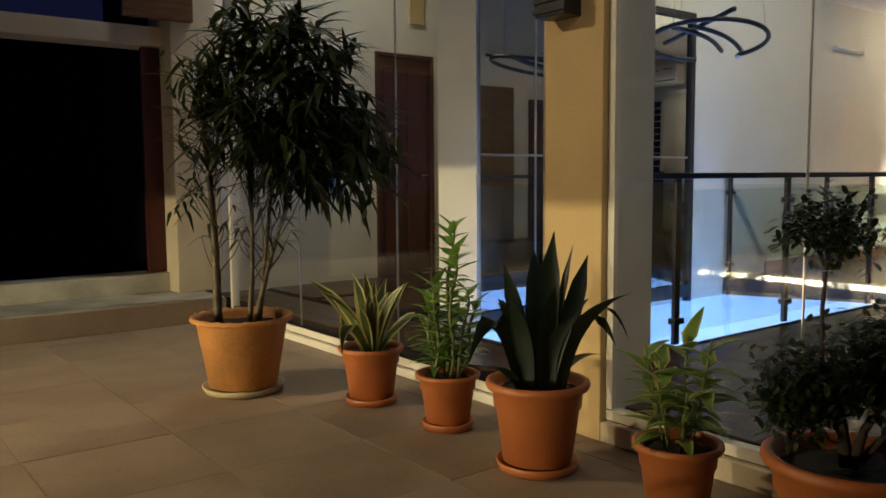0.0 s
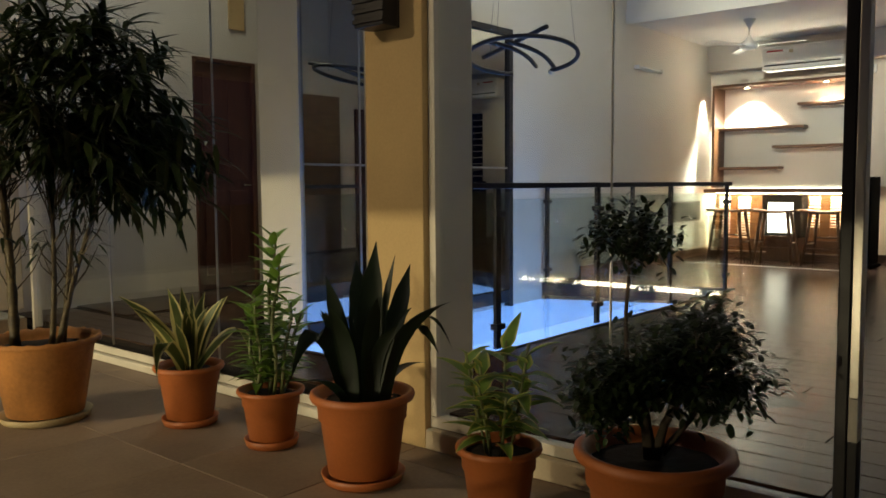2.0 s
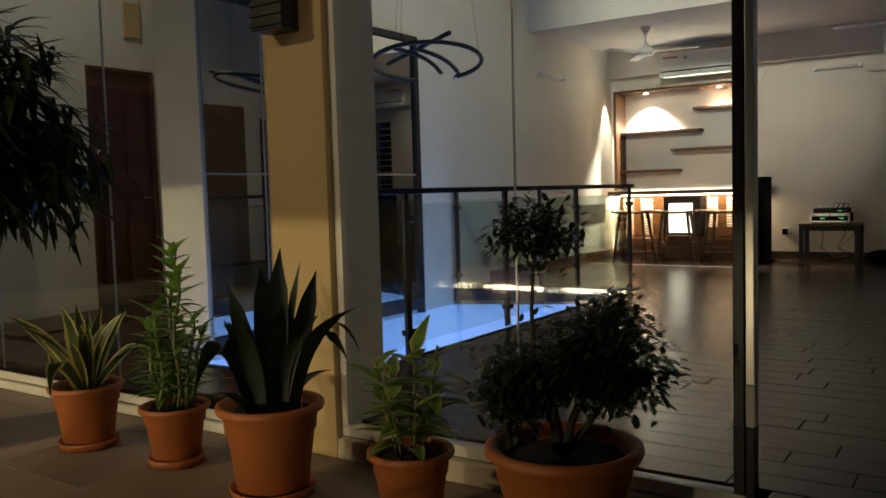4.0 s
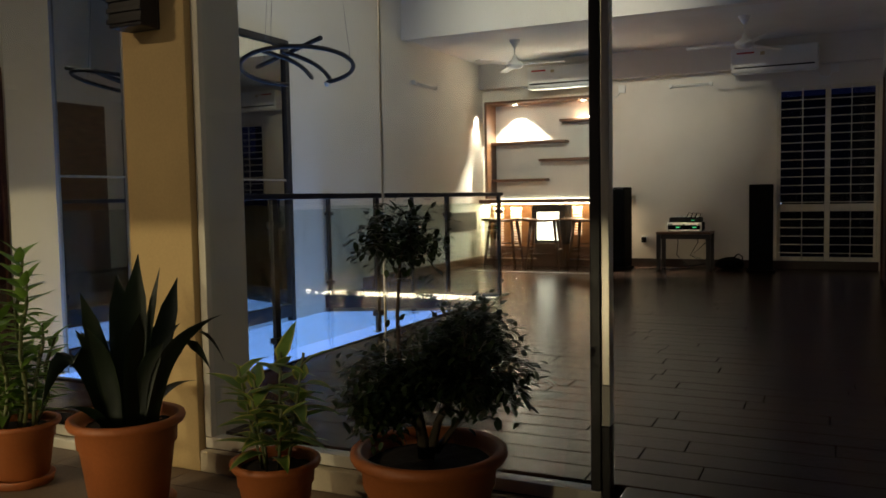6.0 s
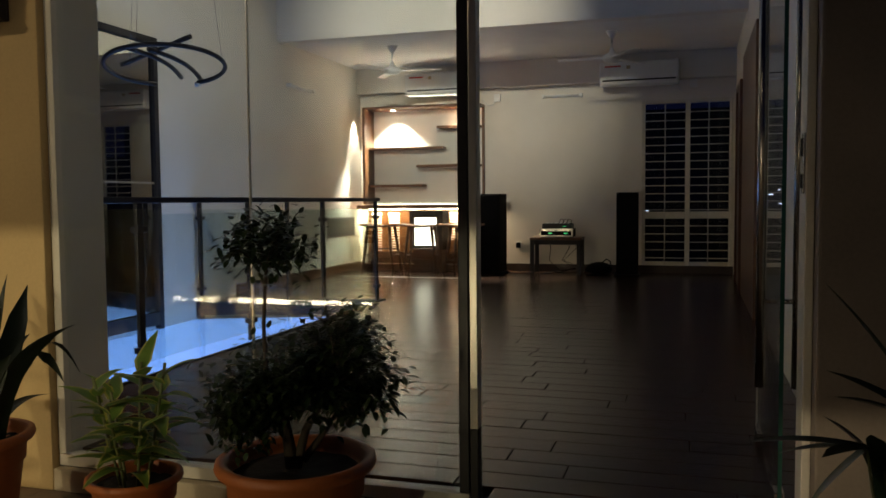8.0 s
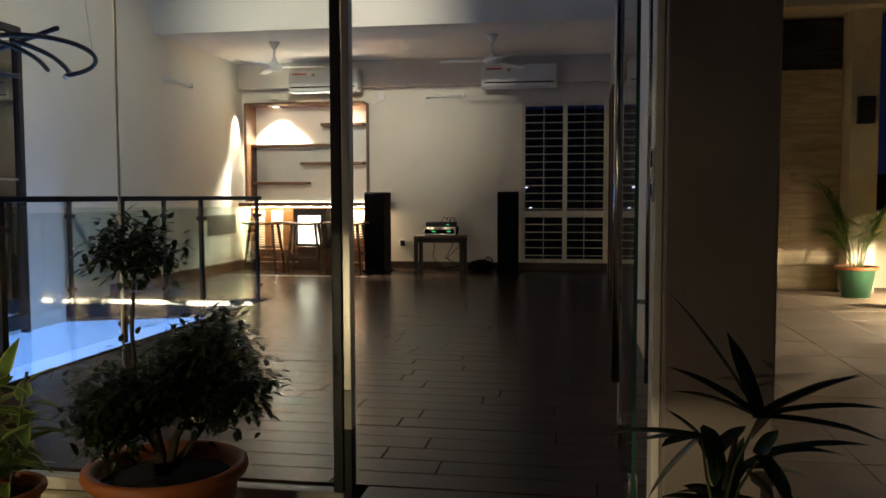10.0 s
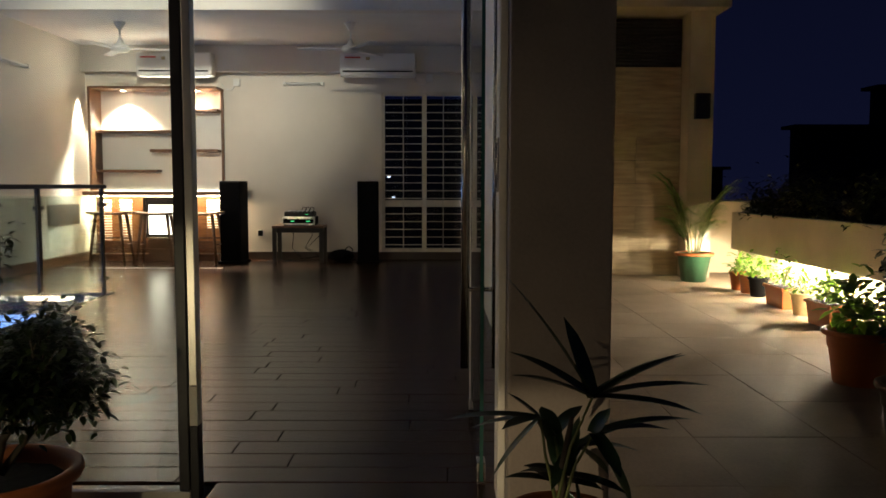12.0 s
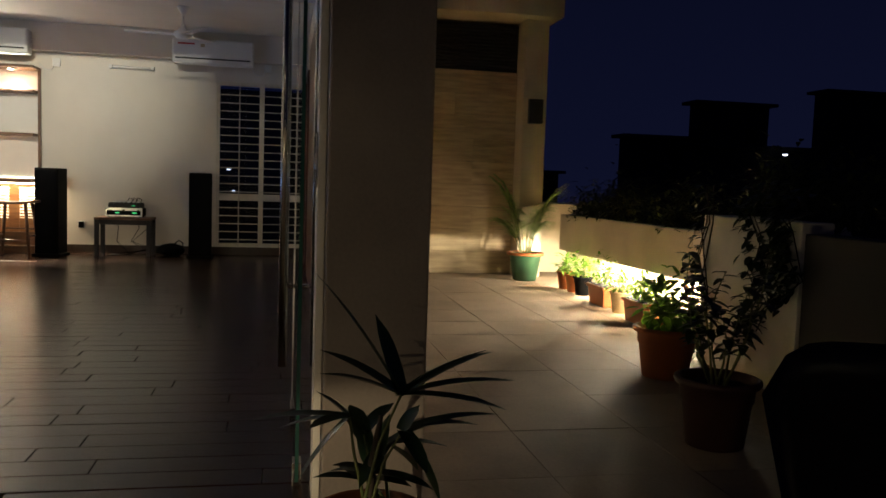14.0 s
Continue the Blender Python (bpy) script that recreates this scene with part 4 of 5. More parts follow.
# ---- pots ----
def pot(m, r, h, label, mat=M_terra, style="rim", saucer=M_terra, name="flower_pot"):
    """r: radius over the rim; h: height. A turned pot with a rolled rim, a band, soil and a saucer."""
    p = thing(name, m, label, "flower pot")
    b = r * 0.66
    s = 0.03 if saucer else 0.0
    if style == "rim":
        prof = [(b * 0.9, s), (b, s + 0.005), (r * 0.80, s + h * 0.66), (r * 0.84, s + h * 0.68), (r * 0.86, s + h * 0.86), (r * 0.97, s + h * 0.90),
                (r, s + h * 0.94), (r * 0.985, s + h * 0.985), (r * 0.93, s + h), (r * 0.86, s + h * 0.985), (r * 0.82, s + h * 0.90), (r * 0.80, s + h * 0.86)]
    else:
        prof = [(b * 0.9, s), (b, s + 0.005), (r * 0.88, s + h * 0.90), (r * 0.90, s + h * 0.92), (r * 0.99, s + h * 0.935), (r, s + h * 0.96), (r * 0.98, s + h),
                (r * 0.90, s + h * 0.99), (r * 0.86, s + h * 0.93), (r * 0.83, s + h * 0.86)]
    bm = lathe(bmesh.new(), prof, 56)
    if style != "rim":
        for v in bm.verts:
            a = math.atan2(v.co.y, v.co.x)
            if v.co.z > s + h * 0.93 and v.co.xy.length > r * 0.93:
                v.co.z += 0.006 * math.sin(a * 22)
                v.co.xy *= 1 + 0.012 * math.sin(a * 22)
    body = part("pot_body", bm, mat, p)
    bm = lathe(bmesh.new(), [(0.001, s + h * 0.868), (r * 0.3, s + h * 0.872), (r * 0.6, s + h * 0.866), (r * 0.805, s + h * 0.862)], 40)
    for v in bm.verts:
        v.co.z += 0.006 * noise.noise(v.co * 30)
    part("soil", bm, M_soil, p)
    if saucer:
        part("saucer", lathe(bmesh.new(), [(b * 1.0, 0), (b * 1.12, 0.004), (b * 1.22, 0.036), (b * 1.17, 0.038), (b * 1.06, 0.012), (b * 0.5, 0.010)], 48), saucer, p)
    return p, s + h * 0.868


R = random.Random(7)


def ring_dir(a, up):
    return Vector((math.cos(a) * math.cos(up), math.sin(a) * math.cos(up), math.sin(up)))


def plant(name, m, label, group=""):
    return thing(name, m, label, "plant", group)


POTS = [  # x, y, rim radius, height
    (1.855, 4.27, 0.263, 0.37), (2.25, 3.65, 0.163, 0.255), (2.29, 3.09, 0.145, 0.22),
    (2.245, 2.48, 0.198, 0.315), (2.30, 1.885, 0.147, 0.245), (2.31, 1.33, 0.234, 0.345)]

# bamboo in the big clay pot
x, y, r, h = POTS[0]
p, top = pot(pose(x, y, TZ), r, h, "weathered orange clay pot with a frilled rim on a pale saucer", M_clay, "frill", M_saucer)
b = plant("bamboo", pose(x, y, TZ + top), "potted bamboo with knotted canes and a drooping dark leafy crown")
crown = bmesh.new()
twigs = bmesh.new()
canes = []
for i, (cx, cy, lean, ll) in enumerate(((-0.10, 0.06, (-0.03, 0.04), 1.38), (0.02, -0.02, (0.08, 0.02), 1.2), (0.09, 0.02, (0.17, -0.03), 1.3), (0.05, -0.06, (0.26, -0.12), 1.15))):
    pts, rad = [], []
    segs = 11
    for k in range(segs * 2 + 1):
        t = k / (segs * 2)
        pts.append((cx + lean[0] * t * ll + 0.012 * math.sin(5 * t + i), cy + lean[1] * t * ll + 0.012 * math.cos(4 * t + 2 * i), t * ll))
        rad.append((0.025 if i < 1 else 0.015) * (1 - 0.75 * t) * (1.22 if k % 2 == 0 else 0.95))
    part("cane", tube(bmesh.new(), pts, rad, 8), M_cane, b)
    canes.append(pts)
RIGHT, AWAY = Vector((0.79, -0.61, 0)), Vector((0.61, 0.79, 0))
for k in range(165):
    a, q = R.uniform(0, 6.283), math.sqrt(R.uniform(0.02, 1))
    u, v = 0.28 + 0.57 * q * math.cos(a), 1.18 + 0.50 * q * math.sin(a)
    if u > 0.30:
        v -= 0.55 * (u - 0.30)
    tip = RIGHT * u + AWAY * max(-0.3, min(0.14, R.gauss(-0.04, 0.14))) + Vector((0, 0, v))
    cane = canes[k % 4]
    root = Vector(cane[R.randint(11, 18)])
    mid = root.lerp(tip, 0.55) + Vector((0, 0, 0.10 + 0.12 * R.random()))
    tube(twigs, [root, mid, tip], [0.0035, 0.002, 0.001], 4, False)
    d = (tip - mid).normalized()
    for j in range(11):
        t = 0.15 + 0.85 * j / 10
        base = mid.lerp(tip, t)
        wd = d * 0.55 + RIGHT * 0.20 + Vector((0, 0, -0.30 if u > 0.05 else 0.1)) + ring_dir(R.uniform(0, 6.283), R.uniform(-0.7, 0.7)) * 0.95
        leaf(crown, base, wd, R.uniform(0.12, 0.23), R.uniform(0.022, 0.034), R.uniform(0.2, 0.9), 0.2, 4, shape=0.65)
for k in range(34):
    u, v = R.uniform(-0.36, -0.05), R.uniform(0.55, 1.5)
    tip = RIGHT * u + AWAY * R.uniform(-0.12, 0.12) + Vector((0, 0, v))
    root = Vector(canes[0][R.randint(8, 17)])
    tube(twigs, [root, root.lerp(tip, 0.5) + Vector((0, 0, 0.02)), tip], [0.003, 0.002, 0.001], 4, False)
    for j in range(6):
        base = root.lerp(tip, 0.45 + 0.11 * j)
        leaf(crown, base, (tip - root).normalized() * 0.6 + ring_dir(R.uniform(0, 6.283), R.uniform(-0.5, 0.7)) * 0.8, R.uniform(0.08, 0.15), R.uniform(0.014, 0.022), 0.4, 0.2, 4, shape=0.65)
for k in range(44):
    cane = canes[k % 4]
    q = Vector(cane[4 + (k * 5) % 9])
    a = R.uniform(0, 6.283)
    e = q + ring_dir(a, 1.0) * R.uniform(0.12, 0.34)
    tube(twigs, [q, q.lerp(e, 0.5) + ring_dir(a, 0) * 0.02, e], [0.004, 0.003, 0.0015], 4, False)
    for j in range(3):
        leaf(crown, e, ring_dir(a + R.uniform(-1.2, 1.2), R.uniform(-0.6, 0.4)), 0.10, 0.015, 0.6, 0.2, 4, shape=0.7)
tagged(part("twig", twigs, M_cane, b), kind="stuff")
part("crown", crown, L_bamboo, b)

SIDE, DEEP = Vector((0.70, -0.71, 0)), Vector((0.71, 0.70, 0))


def blade(bm, root, mid, tip, width, turn=0.0, n=12):
    """A broad strap leaf along a bent line, folded at the midrib, pointed at the end."""
    root, mid, tip = Vector(root), Vector(mid), Vector(tip)
    ctrl = mid * 2 - (root + tip) * 0.5
    uv = bm.loops.layers.uv.get("across") or bm.loops.layers.uv.new("across")
    face = SIDE * math.cos(turn) + DEEP * math.sin(turn)
    rows = []
    for i in range(n + 1):
        t = i / n
        p = root * (1 - t) ** 2 + ctrl * 2 * t * (1 - t) + tip * t * t
        d = ((ctrl - root) * (1 - t) + (tip - ctrl) * t).normalized()
        sd = (face - d * face.dot(d)).normalized()
        nr = sd.cross(d)
        w = width * 0.5 * (0.45 + 0.55 * math.sin(math.pi * min(1, 0.05 + 0.95 * t) ** 0.9)) * min(1.0, 4 * (1 - t) + 0.02) ** 0.8
        rows.append([bm.verts.new(p - sd * w + nr * w * 0.3), bm.verts.new(p), bm.verts.new(p + sd * w + nr * w * 0.3)])
    for a, c in zip(rows, rows[1:]):
        for k in (0, 1):
            f = bm.faces.new((a[k], a[k + 1], c[k + 1], c[k]))
            f.smooth = True
            for lp, q in zip(f.loops, ((1, 0, 0, 1), (0, 1, 1, 0))[k]):
                lp[uv].uv = (q, 0.5)
    return bm


# striped agave-like plant
x, y, r, h = POTS[1]
p, top = pot(pose(x, y, TZ), r, h, "round terracotta pot with a rolled rim on its saucer")
b = plant("striped_dracaena", pose(x, y, TZ + top), "arching sword leaves with cream stripes in a terracotta pot")
for k in range(22):
    a, ht = k * 2.4 + R.uniform(-0.3, 0.3), R.uniform(0.27, 0.41)
    o, out = ring_dir(a, 0), R.uniform(0.08, 0.33)
    tip_z = ht if k % 6 else 0.04
    part("leaf", blade(bmesh.new(), o * 0.03 + Vector((0, 0, -0.01)), o * out * (0.42 if k % 6 else 0.75) + Vector((0, 0, ht * 0.55)), o * out + Vector((0, 0, tip_z)), R.uniform(0.048, 0.068), R.uniform(-0.9, 0.9)), L_agave, b)

# lucky-bamboo-like upright stems
x, y, r, h = POTS[2]
p, top = pot(pose(x, y, TZ), r, h, "small ribbed terracotta pot on a matching saucer")
b = plant("song_of_india", pose(x, y, TZ + top), "upright green stems whorled with short leaves in a terracotta pot")
for i in range(8):
    a = i * 2.4
    ht = (0.68, 0.36, 0.40, 0.30, 0.44, 0.34, 0.28, 0.58)[i]
    bx, by = 0.06 * math.cos(a) * (i > 0), 0.06 * math.sin(a) * (i > 0)
    tip = Vector((bx * 1.9 + 0.03, by * 1.6, ht))
    st_pts = [Vector((bx, by, -0.01)).lerp(tip, t / 6) + Vector((0.012 * math.sin(t * 1.3 + i), 0.01 * math.cos(t * 1.7), 0)) for t in range(7)]
    part("stem", tube(bmesh.new(), st_pts, [0.008] * 5 + [0.006, 0.004], 7), M_stem, b)
    bm = bmesh.new()
    nl = int(ht * 62)
    for k in range(nl):
        t = 0.15 + 0.85 * k / nl
        q = st_pts[0].lerp(tip, t)
        leaf(bm, q, ring_dir(k * 2.2 + i, 0.35 + 0.6 * t ** 6), R.uniform(0.09, 0.15), R.uniform(0.030, 0.042), R.uniform(0.2, 0.9), 0.3, 4, shape=0.6)
    part("foliage", bm, L_lucky, b)

# broad dark strap leaves
x, y, r, h = POTS[3]
p, top = pot(pose(x, y, TZ), r, h, "large terracotta pot with a banded rim on its saucer")
b = plant("snake_plant", pose(x, y, TZ + top), "tall broad dark green strap leaves in a large terracotta pot")

# sideways and up: middle, tip; then width
STRAPS = ((0.03, 0.30, 0.06, 0.60, 0.085), (-0.01, 0.28, -0.02, 0.52, 0.095), (-0.07, 0.27, -0.12, 0.49, 0.060), (0.08, 0.30, 0.13, 0.55, 0.030),
          (0.12, 0.27, 0.19, 0.50, 0.070), (0.15, 0.26, 0.33, 0.39, 0.065), (0.18, 0.26, 0.29, 0.17, 0.050), (0.22, 0.29, 0.35, 0.17, 0.022),
          (-0.15, 0.27, -0.25, 0.12, 0.060), (-0.10, 0.23, -0.04, 0.26, 0.050), (0.13, 0.09, 0.25, 0.11, 0.040), (-0.12, 0.09, -0.20, 0.11, 0.035))
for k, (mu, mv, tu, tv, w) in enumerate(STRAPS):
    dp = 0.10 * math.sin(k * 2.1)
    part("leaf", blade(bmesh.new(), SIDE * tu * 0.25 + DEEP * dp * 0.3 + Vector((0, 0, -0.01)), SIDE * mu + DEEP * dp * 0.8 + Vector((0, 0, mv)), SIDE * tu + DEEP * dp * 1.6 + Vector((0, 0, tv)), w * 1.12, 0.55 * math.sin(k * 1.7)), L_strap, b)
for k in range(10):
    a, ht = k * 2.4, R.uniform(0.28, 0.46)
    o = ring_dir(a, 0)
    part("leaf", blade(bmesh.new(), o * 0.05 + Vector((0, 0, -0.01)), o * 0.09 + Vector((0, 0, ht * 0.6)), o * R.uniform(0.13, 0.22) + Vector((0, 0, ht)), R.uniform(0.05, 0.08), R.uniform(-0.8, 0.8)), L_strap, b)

# variegated song plant
x, y, r, h = POTS[4]
p, top = pot(pose(x, y, TZ), r, h, "round terracotta pot before the glass front", saucer=None)
b = plant("song_of_india", pose(x, y, TZ + top), "bushy yellow-edged leaves on thin stems in a terracotta pot")
for i in range(7):
    a = i * 0.9 + 0.4
    ht = (0.36, 0.30, 0.34, 0.27, 0.22, 0.38, 0.25)[i]
    tip = Vector((0.11 * math.cos(a), 0.11 * math.sin(a), ht))
    st_pts = [Vector((0.04 * math.cos(a), 0.04 * math.sin(a), -0.01)).lerp(tip, t / 5) for t in range(6)]
    part("stem", tube(bmesh.new(), st_pts, 0.005, 6), M_stem, b)
    for k in range(int(ht * 34)):
        t = 0.25 + 0.75 * k / (ht * 34)
        part("leaf", leaf(bmesh.new(), st_pts[0].lerp(tip, t), ring_dir(k * 2.3 + i, 0.35 + 0.8 * t ** 5), R.uniform(0.11, 0.17), R.uniform(0.042, 0.056), R.uniform(0.3, 1.0), 0.3, 5, shape=0.6), L_song, b)


def leaf_ball(bm, wood, centre, radii, count, origin, size, seed):
    """Many small leaves in clumps filling an uneven ball, on twigs from origin."""
    rr = random.Random(seed)
    clumps = []
    for k in range(int(count / 16)):
        d = ring_dir(rr.uniform(0, 6.283), math.asin(rr.uniform(-0.9, 1)))
        f = rr.uniform(0.45, 1.0) * (1 + 0.25 * noise.noise(d * 1.7 + Vector((seed, 0, 0))))
        c = Vector(centre) + Vector((d.x * radii[0], d.y * radii[1], d.z * radii[2])) * f
        clumps.append((c, d))
        mid = Vector(origin).lerp(c, 0.6) + Vector((rr.uniform(-.02, .02), rr.uniform(-.02, .02), -0.01))
        if k % 2 == 0 or f > 0.85:
            tube(wood, [origin, mid, c], [0.006, 0.0035, 0.0015], 4, False)
    for c, d in clumps:
        for j in range(16):
            q = c + Vector((rr.gauss(0, 1), rr.gauss(0, 1), rr.gauss(0, 1))) * 0.030
            leaf(bm, q, d * 0.6 + ring_dir(rr.uniform(0, 6.283), rr.uniform(-0.8, 0.8)), size * rr.uniform(0.7, 1.2), size * 0.52, 0.5, 0.25, 3, shape=0.8)


# clipped ficus
x, y, r, h = POTS[5]
p, top = pot(pose(x, y, TZ), r, h, "wide dark terracotta pot with a thick rolled rim", saucer=None)
b = plant("ficus_tree", pose(x, y, TZ + top), "clipped ficus with a ball crown above two leafy mounds")
wood, leaves = bmesh.new(), bmesh.new()
RT = Vector((0.43, -0.90, 0.0))


def at(rx, z, dx=0.0):
    return RT * rx + Vector((0.9, 0.43, 0)) * dx + Vector((0, 0, z - TZ - top))


tube(wood, [at(-0.01, 0.19), at(-0.03, 0.33), at(-0.08, 0.42), at(-0.085, 0.62), at(-0.072, 0.80)], [0.022, 0.014, 0.008, 0.006, 0.005], 8)
tube(wood, [at(0.0, 0.19), at(0.03, 0.30), at(0.08, 0.38), at(0.13, 0.46)], [0.018, 0.012, 0.008, 0.005], 8)
tube(wood, [at(0.02, 0.20, 0.02), at(0.09, 0.29, 0.03), at(0.17, 0.40, 0.05)], [0.012, 0.008, 0.004], 6)
leaf_ball(leaves, wood, at(-0.075, 0.845), (0.125, 0.125, 0.062), 640, at(-0.072, 0.78), 0.033, 3)
leaf_ball(leaves, wood, at(0.135, 0.475, 0.03), (0.155, 0.15, 0.175), 1700, at(0.10, 0.42), 0.034, 5)
leaf_ball(leaves, wood, at(-0.13, 0.40, -0.02), (0.12, 0.12, 0.12), 1400, at(-0.08, 0.40), 0.030, 9)
leaf_ball(leaves, wood, at(-0.01, 0.46, 0.0), (0.10, 0.11, 0.12), 600, at(-0.02, 0.38), 0.032, 10)
leaf_ball(leaves, wood, at(0.26, 0.42, 0.03), (0.055, 0.06, 0.055), 110, at(0.16, 0.44), 0.034, 13)
for i in range(9):
    q = at(0.24 + 0.012 * i, 0.42 + 0.006 * i, 0.02)
    leaf(leaves, q, ring_dir(i * 2.1, 0.2), 0.035, 0.018, 0.4, 0.25, 3, shape=0.8)
part("trunk", wood, M_bark, b)
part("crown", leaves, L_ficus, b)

# lady palm before the taupe pillar
p, top = pot(pose(2.13, -0.20, TZ), 0.15, 0.30, "dark terracotta pot beside the taupe door pillar", saucer=None)
b = plant("lady_palm", pose(2.13, -0.20, TZ + top), "lady palm with dark fingered fan leaves on thin stems")
FRONDS = [  # hub (right, up), then leaflets (right, up)
    ((0.05, 0.515), ((-0.175, 0.25), (-0.05, 0.17), (0.165, 0.135), (0.215, 0.08), (0.245, 0.02), (0.215, -0.005), (-0.18, 0.09), (-0.17, 0.06))),
    ((0.06, 0.42), ((0.20, 0.03), (0.195, -0.015), (0.06, -0.09), (0.10, -0.19), (0.04, 0.05))),
    ((-0.07, 0.45), ((-0.10, -0.13), (-0.16, -0.045), (-0.12, 0.015), (0.045, -0.10), (-0.20, -0.01))),
    ((0.0, 0.30), ((-0.09, 0.02), (-0.12, -0.02), (0.14, 0.0), (0.09, -0.05), (0.03, 0.12))),
    ((-0.03, 0.40), ((-0.10, 0.09), (0.09, 0.06), (-0.05, 0.12), (0.02, -0.12))),
    ((0.03, 0.36), ((0.13, 0.05), (0.10, -0.10), (-0.09, -0.08), (0.16, -0.03))),
    ((-0.02, 0.26), ((-0.11, 0.01), (-0.08, 0.03), (0.12, 0.03), (0.05, -0.04)))]
for k, ((hx, hz), tips) in enumerate(FRONDS):
    hub = Vector((0.02 * k - 0.04, -hx - 0.012, hz - 0.035 - TZ - top))
    root = Vector((0.02 * k - 0.04, -0.02 * (k - 2), -0.01))
    fr = part("stalk", tube(bmesh.new(), [root, root.lerp(hub, 0.6) + Vector((0, 0.01, 0.02)), hub], [0.006, 0.004, 0.003], 6), M_stem, b)
    for j, (dx, dz) in enumerate(tips):
        ln = math.hypot(dx, dz) * 1.22
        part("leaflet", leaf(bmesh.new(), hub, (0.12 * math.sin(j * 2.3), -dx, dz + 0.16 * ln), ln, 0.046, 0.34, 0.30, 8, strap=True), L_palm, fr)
part("stem", tube(bmesh.new(), [(0, 0, -0.01), (0.01, 0.0, 0.15), (0, -0.02, 0.28)], [0.012, 0.010, 0.006], 8), M_bark, b)

# ---- plants of the south terrace ----
def bush(m, radii, count, size, mat, label, seed, name="bush", leafy=0.5):
    bb = plant(name, m, label)
    w, lv_ = bmesh.new(), bmesh.new()
    rr = random.Random(seed)
    for k in range(7):
        a = rr.uniform(0, 6.283)
        e = Vector((radii[0] * 0.5 * math.cos(a), radii[1] * 0.5 * math.sin(a), radii[2] * rr.uniform(0.7, 1.5)))
        tube(w, [(0, 0, -0.01), e * 0.5 + Vector((0, 0, 0.03)), e], [0.007, 0.005, 0.002], 5, False)
    for k in range(count):
        d = ring_dir(rr.uniform(0, 6.283), math.asin(rr.uniform(-0.5, 1)))
        f = rr.uniform(0.35, 1.05) * (1 + 0.35 * noise.noise(d * 2 + Vector((seed, 1, 0))))
        q = Vector((d.x * radii[0], d.y * radii[1], radii[2] * (0.95 + d.z))) * f
        leaf(lv_, q, d + ring_dir(rr.uniform(0, 6.283), rr.uniform(-0.7, 0.5)), size * rr.uniform(0.6, 1.25), size * leafy, rr.uniform(0.2, 1.0), 0.25, 3, shape=0.7)
    part("stem", w, M_stem, bb)
    part("crown", lv_, mat, bb)
    return bb


p, top = pot(pose(4.70, -2.27, TZ), 0.205, 0.31, "round terracotta pot before the lit planter", saucer=None)
bush(pose(4.70, -2.27, TZ + top), (0.18, 0.18, 0.17), 210, 0.085, L_bush, "leafy bright green plant lit from behind", 21, leafy=0.62)
p, top = pot(pose(3.42, -1.88, TZ), 0.19, 0.31, "dark plum plastic plant pot in the shade", M_plum, saucer=None)
b = plant("shrub", pose(3.42, -1.88, TZ + top), "dark upright shrub with glossy oval leaves on open stems")
wood, leaves = bmesh.new(), bmesh.new()
rr = random.Random(22)
for k in range(9):
    a = k * 2.4
    ht = 0.34 + 0.03 * k
    tip = Vector((0.20 * math.cos(a) * (0.5 + 0.06 * k), 0.20 * math.sin(a) * (0.5 + 0.06 * k), ht))
    bow = Vector((0.06 * math.cos(a + 1), 0.06 * math.sin(a + 1), 0.04))
    pts = [Vector((0.03 * math.cos(a), 0.03 * math.sin(a), -0.01)).lerp(tip, q) + bow * math.sin(math.pi * q) for q in (0, .25, .5, .75, 1)]
    tube(wood, pts, [0.006, 0.005, 0.004, 0.003, 0.002], 6, False)
    for j in range(20):
        q = 0.30 + 0.70 * j / 19
        i0 = min(int(q * 4), 3)
        base = pts[i0].lerp(pts[i0 + 1], q * 4 - i0)
        leaf(leaves, base, ring_dir(j * 2.4 + k, rr.uniform(-0.5, 0.6)), rr.uniform(0.06, 0.095), rr.uniform(0.034, 0.046), rr.uniform(0.2, 0.8), 0.2, 5, shape=0.75)
part("stem", wood, M_stem, b)
part("foliage", leaves, L_ficus, b)
p, top = pot(pose(2.62, -2.15, TZ), 0.12, 0.20, "small terracotta pot at the foot of the parapet", saucer=None)
bush(pose(2.62, -2.15, TZ + top), (0.13, 0.13, 0.13), 60, 0.06, L_hedge, "small sparse plant with pale flowers", 23)

